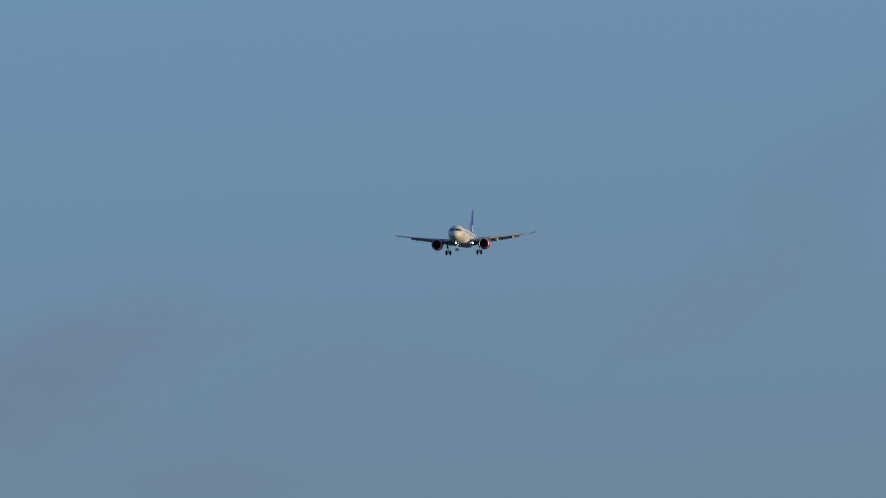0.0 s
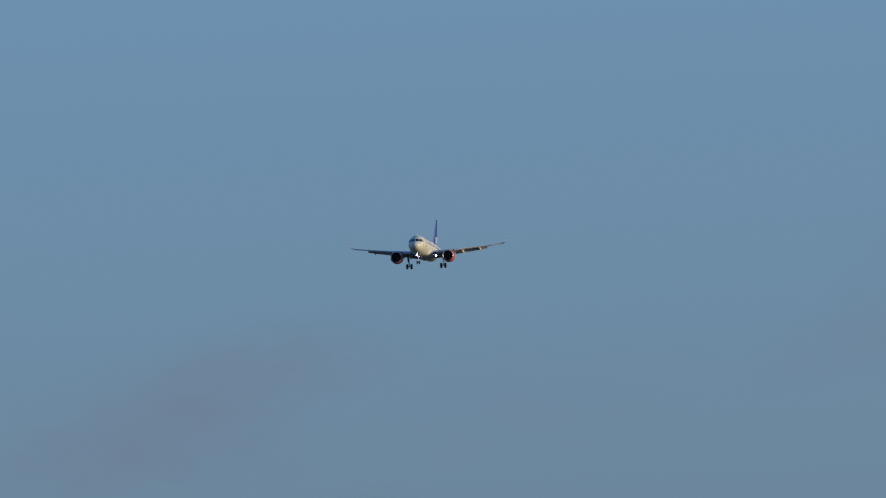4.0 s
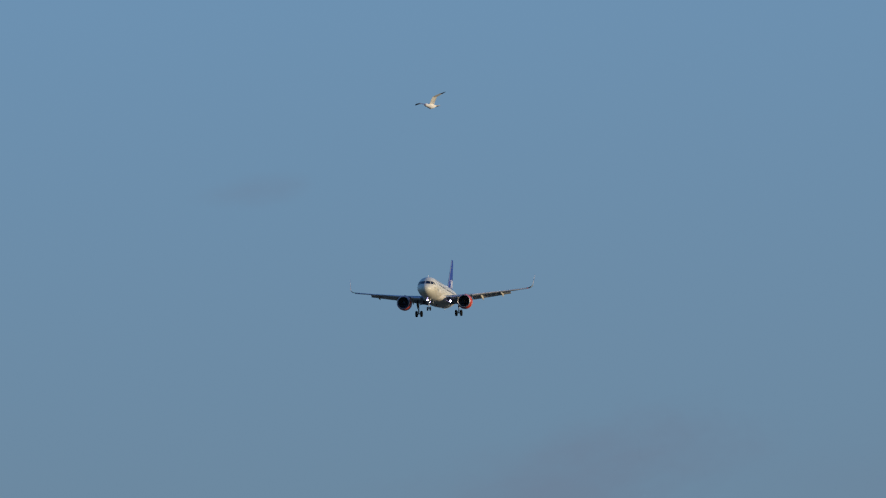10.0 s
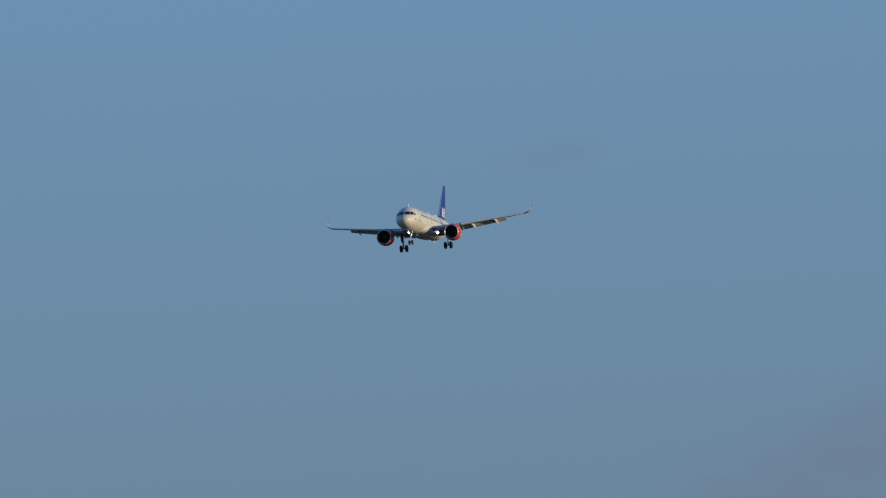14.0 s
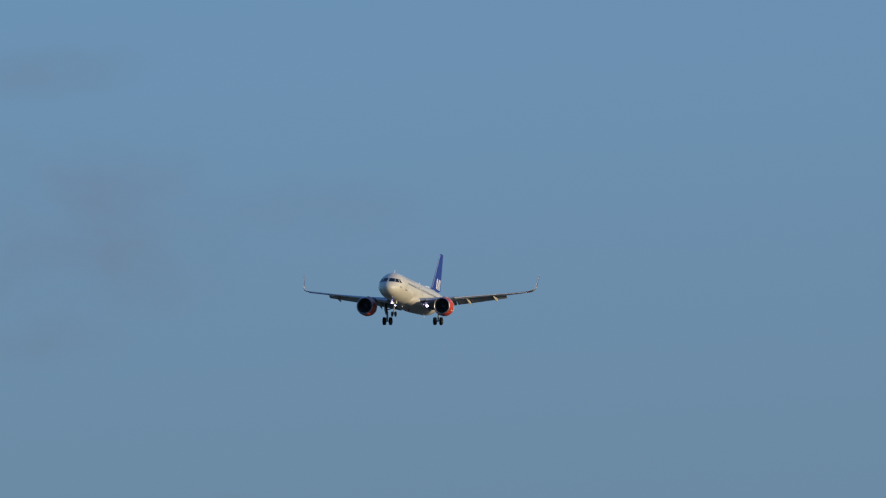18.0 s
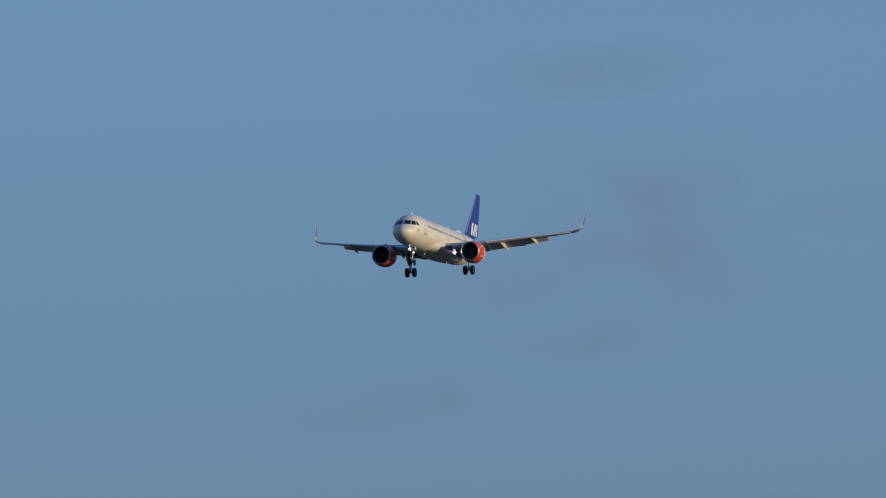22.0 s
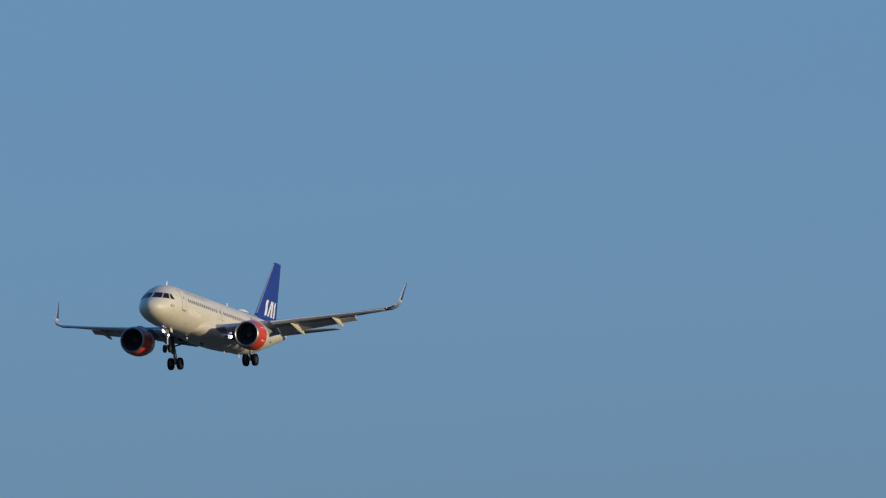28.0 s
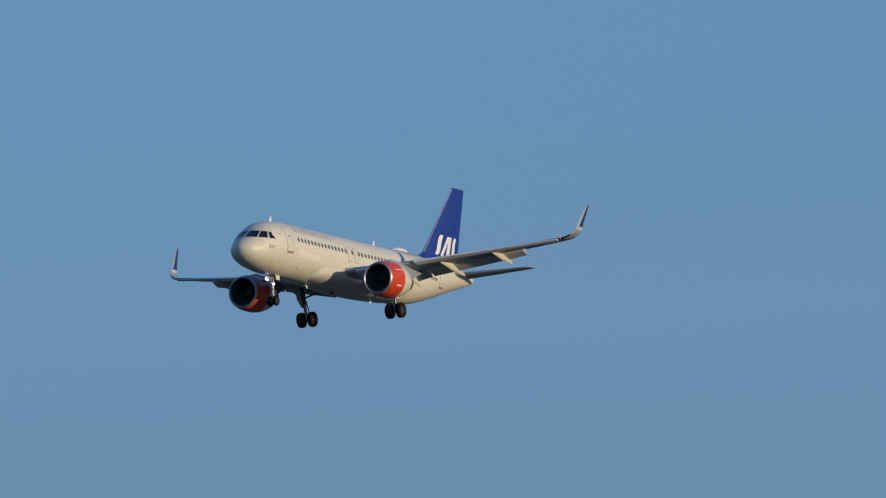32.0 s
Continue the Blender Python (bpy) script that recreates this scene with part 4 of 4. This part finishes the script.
# ---------------------------------------------------------------- clouds
def build_cloud(pan, tilt, wide, high, lean, strength, seed, far):
    """A faint far cloud bank: a bulged sheet, wide x high metres, with a ragged soft edge."""
    bm = bmesh.new()
    nx, ny = 20, 12
    g = [[bm.verts.new((x, y, 0.25 * (1 - min(1.0, x * x + y * y)))) for y in np.linspace(-1, 1, ny)] for x in np.linspace(-1, 1, nx)]
    for i in range(nx - 1):
        for j in range(ny - 1):
            bm.faces.new((g[i][j], g[i + 1][j], g[i + 1][j + 1], g[i][j + 1]))
    ob = new("cloud", mesh_of("cloud", bm, cloud_material("cloud_vapour", strength, seed, wide, high)))
    p, e = radians(pan), radians(tilt)
    way = Vector((math.sin(p) * math.cos(e), math.cos(p) * math.cos(e), math.sin(e)))
    m = look(Vector(EYE) + way * far, Vector(EYE) + way * (far + 10))
    ob.matrix_world = m @ pose(0, 0, 0, 0, 0, lean) @ Matrix.Diagonal((wide, high, 10.0, 1.0))
    tagged(ob, "faint grey-mauve wisp of cloud in the blue sky", "cloud", group="far clouds", kind="structure")


for c in (
    (-10.01, 3.375, 84.0, 29.0, 14, 0.54, 1), (-10.46, 3.10, 98.0, 38.3, 12, 0.52, 11), (-6.782, 4.060, 81.2, 36.6, 50, 0.32, 2), (-7.266, 3.566, 65.6, 20.0, 22, 0.32, 14),
    (-16.630, 3.973, 65.6, 16.7, 8, 0.29, 15), (-15.663, 4.265, 53.1, 16.7, 0, 0.26, 16), (-8.725, 3.282, 93.7, 36.6, 6, 0.17, 17), (-11.597, 4.612, 28.1, 9.3, 5, 0.36, 3),
    (-15.665, 5.477, 56.0, 16.0, 4, 0.38, 4), (-15.402, 4.790, 76.0, 50.0, -8, 0.46, 5), (-14.40, 4.87, 60.0, 16.0, 0, 0.27, 6), (-17.390, 6.040, 46.0, 21.0, 20, 0.42, 7),
    (-24.681, 4.500, 74.0, 34.0, 0, 0.54, 8), (-24.966, 5.871, 44.0, 22.0, 18, 0.28, 9), (-16.133, 4.507, 52.0, 19.0, 0, 0.34, 10), (-9.477, 2.793, 59.3, 13.3, 0, 0.36, 12),
    (-14.832, 3.496, 28.1, 10.0, 0, 0.43, 13),
):
    build_cloud(*c, far=4570.0 + 9.0 * c[-1])

# ---------------------------------------------------------------- what moves
def flight(t, pitch, roll, turn):
    """The airliner's pose on its glide path: a straight line down to the runway."""
    d = t - 16.0
    place = Vector((-450.08, 1930.94 - 69.1969 * d + 0.03725 * d * d, 155.36 - 3.5490 * d))
    th, ro = radians(pitch), radians(roll)
    fwd = Vector((0, -math.cos(th), math.sin(th)))
    up0 = Vector((0, math.sin(th), math.cos(th)))
    left = Vector((1, 0, 0)) * math.cos(ro) + up0 * math.sin(ro)
    up = up0 * math.cos(ro) - Vector((1, 0, 0)) * math.sin(ro)
    m = Matrix((fwd, left, up)).transposed()
    return Matrix.Translation(place) @ (Matrix.Rotation(radians(turn), 3, "Z") @ m).to_4x4()


def gull_at(pan, tilt, heading, bank, far=300.0):
    p, e = radians(pan), radians(tilt)
    way = Vector((math.sin(p) * math.cos(e), math.cos(p) * math.cos(e), math.sin(e)))
    return Matrix.Translation(Vector(EYE) + way * far) @ pose(0, 0, 0, bank, 0, heading)


def motions():
    walk(airliner, [
        (0.0, flight(0.0, 0.57, 0.97, 0.80)), (1.0, flight(1.0, 0.78, 0.80, 0.60)), (2.0, flight(2.0, 0.94, 0.58, 0.57)),
        (3.0, flight(3.0, 1.11, 1.42, 0.75)), (4.0, flight(4.0, 1.11, 1.72, 0.99)), (5.0, flight(5.0, 0.98, 2.44, 1.26)),
        (6.0, flight(6.0, 1.05, 2.61, 1.40)), (7.0, flight(7.0, 1.07, 1.97, 1.38)), (8.0, flight(8.0, 0.60, 1.93, 1.69)),
        (9.0, flight(9.0, 0.25, 0.76, 1.87)), (10.0, flight(10.0, 1.39, 1.01, 2.10)), (11.0, flight(11.0, 1.91, 1.84, 2.07)),
        (12.0, flight(12.0, 0.75, 1.80, 1.61)), (13.0, flight(13.0, -0.85, 3.27, 0.97)), (14.0, flight(14.0, 0.59, 3.76, 0.28)),
        (15.0, flight(15.0, 1.35, 0.42, 0.41)), (16.0, flight(16.0, 1.54, 0.12, 0.79)), (17.0, flight(17.0, 1.45, -0.08, 1.06)),
        (18.0, flight(18.0, 1.80, -0.99, 1.20)), (19.0, flight(19.0, 1.79, 1.22, 1.02)), (20.0, flight(20.0, 0.90, 1.58, 0.55)),
        (21.0, flight(21.0, 1.04, 1.93, 0.37)), (22.0, flight(22.0, 2.06, 1.18, 0.42)), (23.0, flight(23.0, 2.84, -0.54, 0.72)),
        (24.0, flight(24.0, 2.75, 0.36, 0.89)), (25.0, flight(25.0, 1.97, 1.37, 1.12)), (26.0, flight(26.0, 1.82, 0.80, 1.55)),
        (27.0, flight(27.0, 0.70, 2.12, 1.77)), (28.0, flight(28.0, 2.34, 1.20, 1.60)), (29.0, flight(29.0, 3.93, 3.28, 1.31)),
        (30.0, flight(30.0, 2.31, 2.59, 1.18)), (31.0, flight(31.0, 0.93, 1.71, 0.97)), (32.0, flight(32.0, 1.43, 2.70, -0.24)),
    ])
    walk(gull, [
        (0.0, gull_at(9.658, 4.872, 240, 12)), (4.0, gull_at(1.458, 4.922, 240, 12)), (8.0, gull_at(-6.742, 4.972, 240, 12)),
        (8.8, gull_at(-8.382, 4.972, 240, 15)), (9.0, gull_at(-8.644, 4.944, 248, 11)), (9.2, gull_at(-9.050, 4.974, 240, 22)),
        (9.4, gull_at(-9.481, 4.999, 235, 30)), (9.6, gull_at(-9.959, 5.025, 235, 25)), (9.8, gull_at(-10.434, 5.021, 235, 15)),
        (10.0, gull_at(-10.826, 4.991, 238, 15)), (10.2, gull_at(-11.255, 4.936, 235, 0)), (10.4, gull_at(-11.724, 4.880, 225, -5)),
        (10.6, gull_at(-12.170, 4.904, 230, -20)), (10.8, gull_at(-12.558, 4.993, 235, -35)), (11.0, gull_at(-12.886, 5.186, 235, -35)),
        (11.5, gull_at(-13.786, 5.536, 225, -15)), (14.0, gull_at(-18.386, 6.786, 215, 0)), (32.0, gull_at(-52.886, 9.186, 205, 0)),
    ])
    # the beacon's head turns once in 1.1 s
    walk(beacon_head, [(k / 5, pose(*BEACON_AT, 0, 0, 17.0 + 360.0 * (k / 5 - 23.0) / 1.1)) for k in range(161)])
    strokes = [(8.8, 20, -15), (9.0, 5, -24), (9.2, 20, -15), (9.4, -25, -10), (9.6, 40, -5), (9.8, -35, -10), (10.0, 30, -20), (10.2, -10, -20), (10.4, 5, -20), (10.6, 30, -20), (10.8, -15, -10), (11.0, 24, -5)]
    for w, tip, side in gull_wings:
        rows, tips = [], []
        for k in range(161):
            t = k / 5
            ph = 2 * math.pi * t / 0.8
            known = [s for s in strokes if abs(s[0] - t) < 0.01]
            up, bend = known[0][1:] if known else (8 + 28 * math.cos(ph), -16 + 10 * math.cos(ph))
            rows.append((t, pose(0.0, 0.045 * side, 0.03, side * up, 0, 0)))
            tips.append((t, pose(0.0, 0.22 * side, 0.0, side * bend, 0, 0)))
        walk(w, rows)
        walk(tip, tips)


motions()
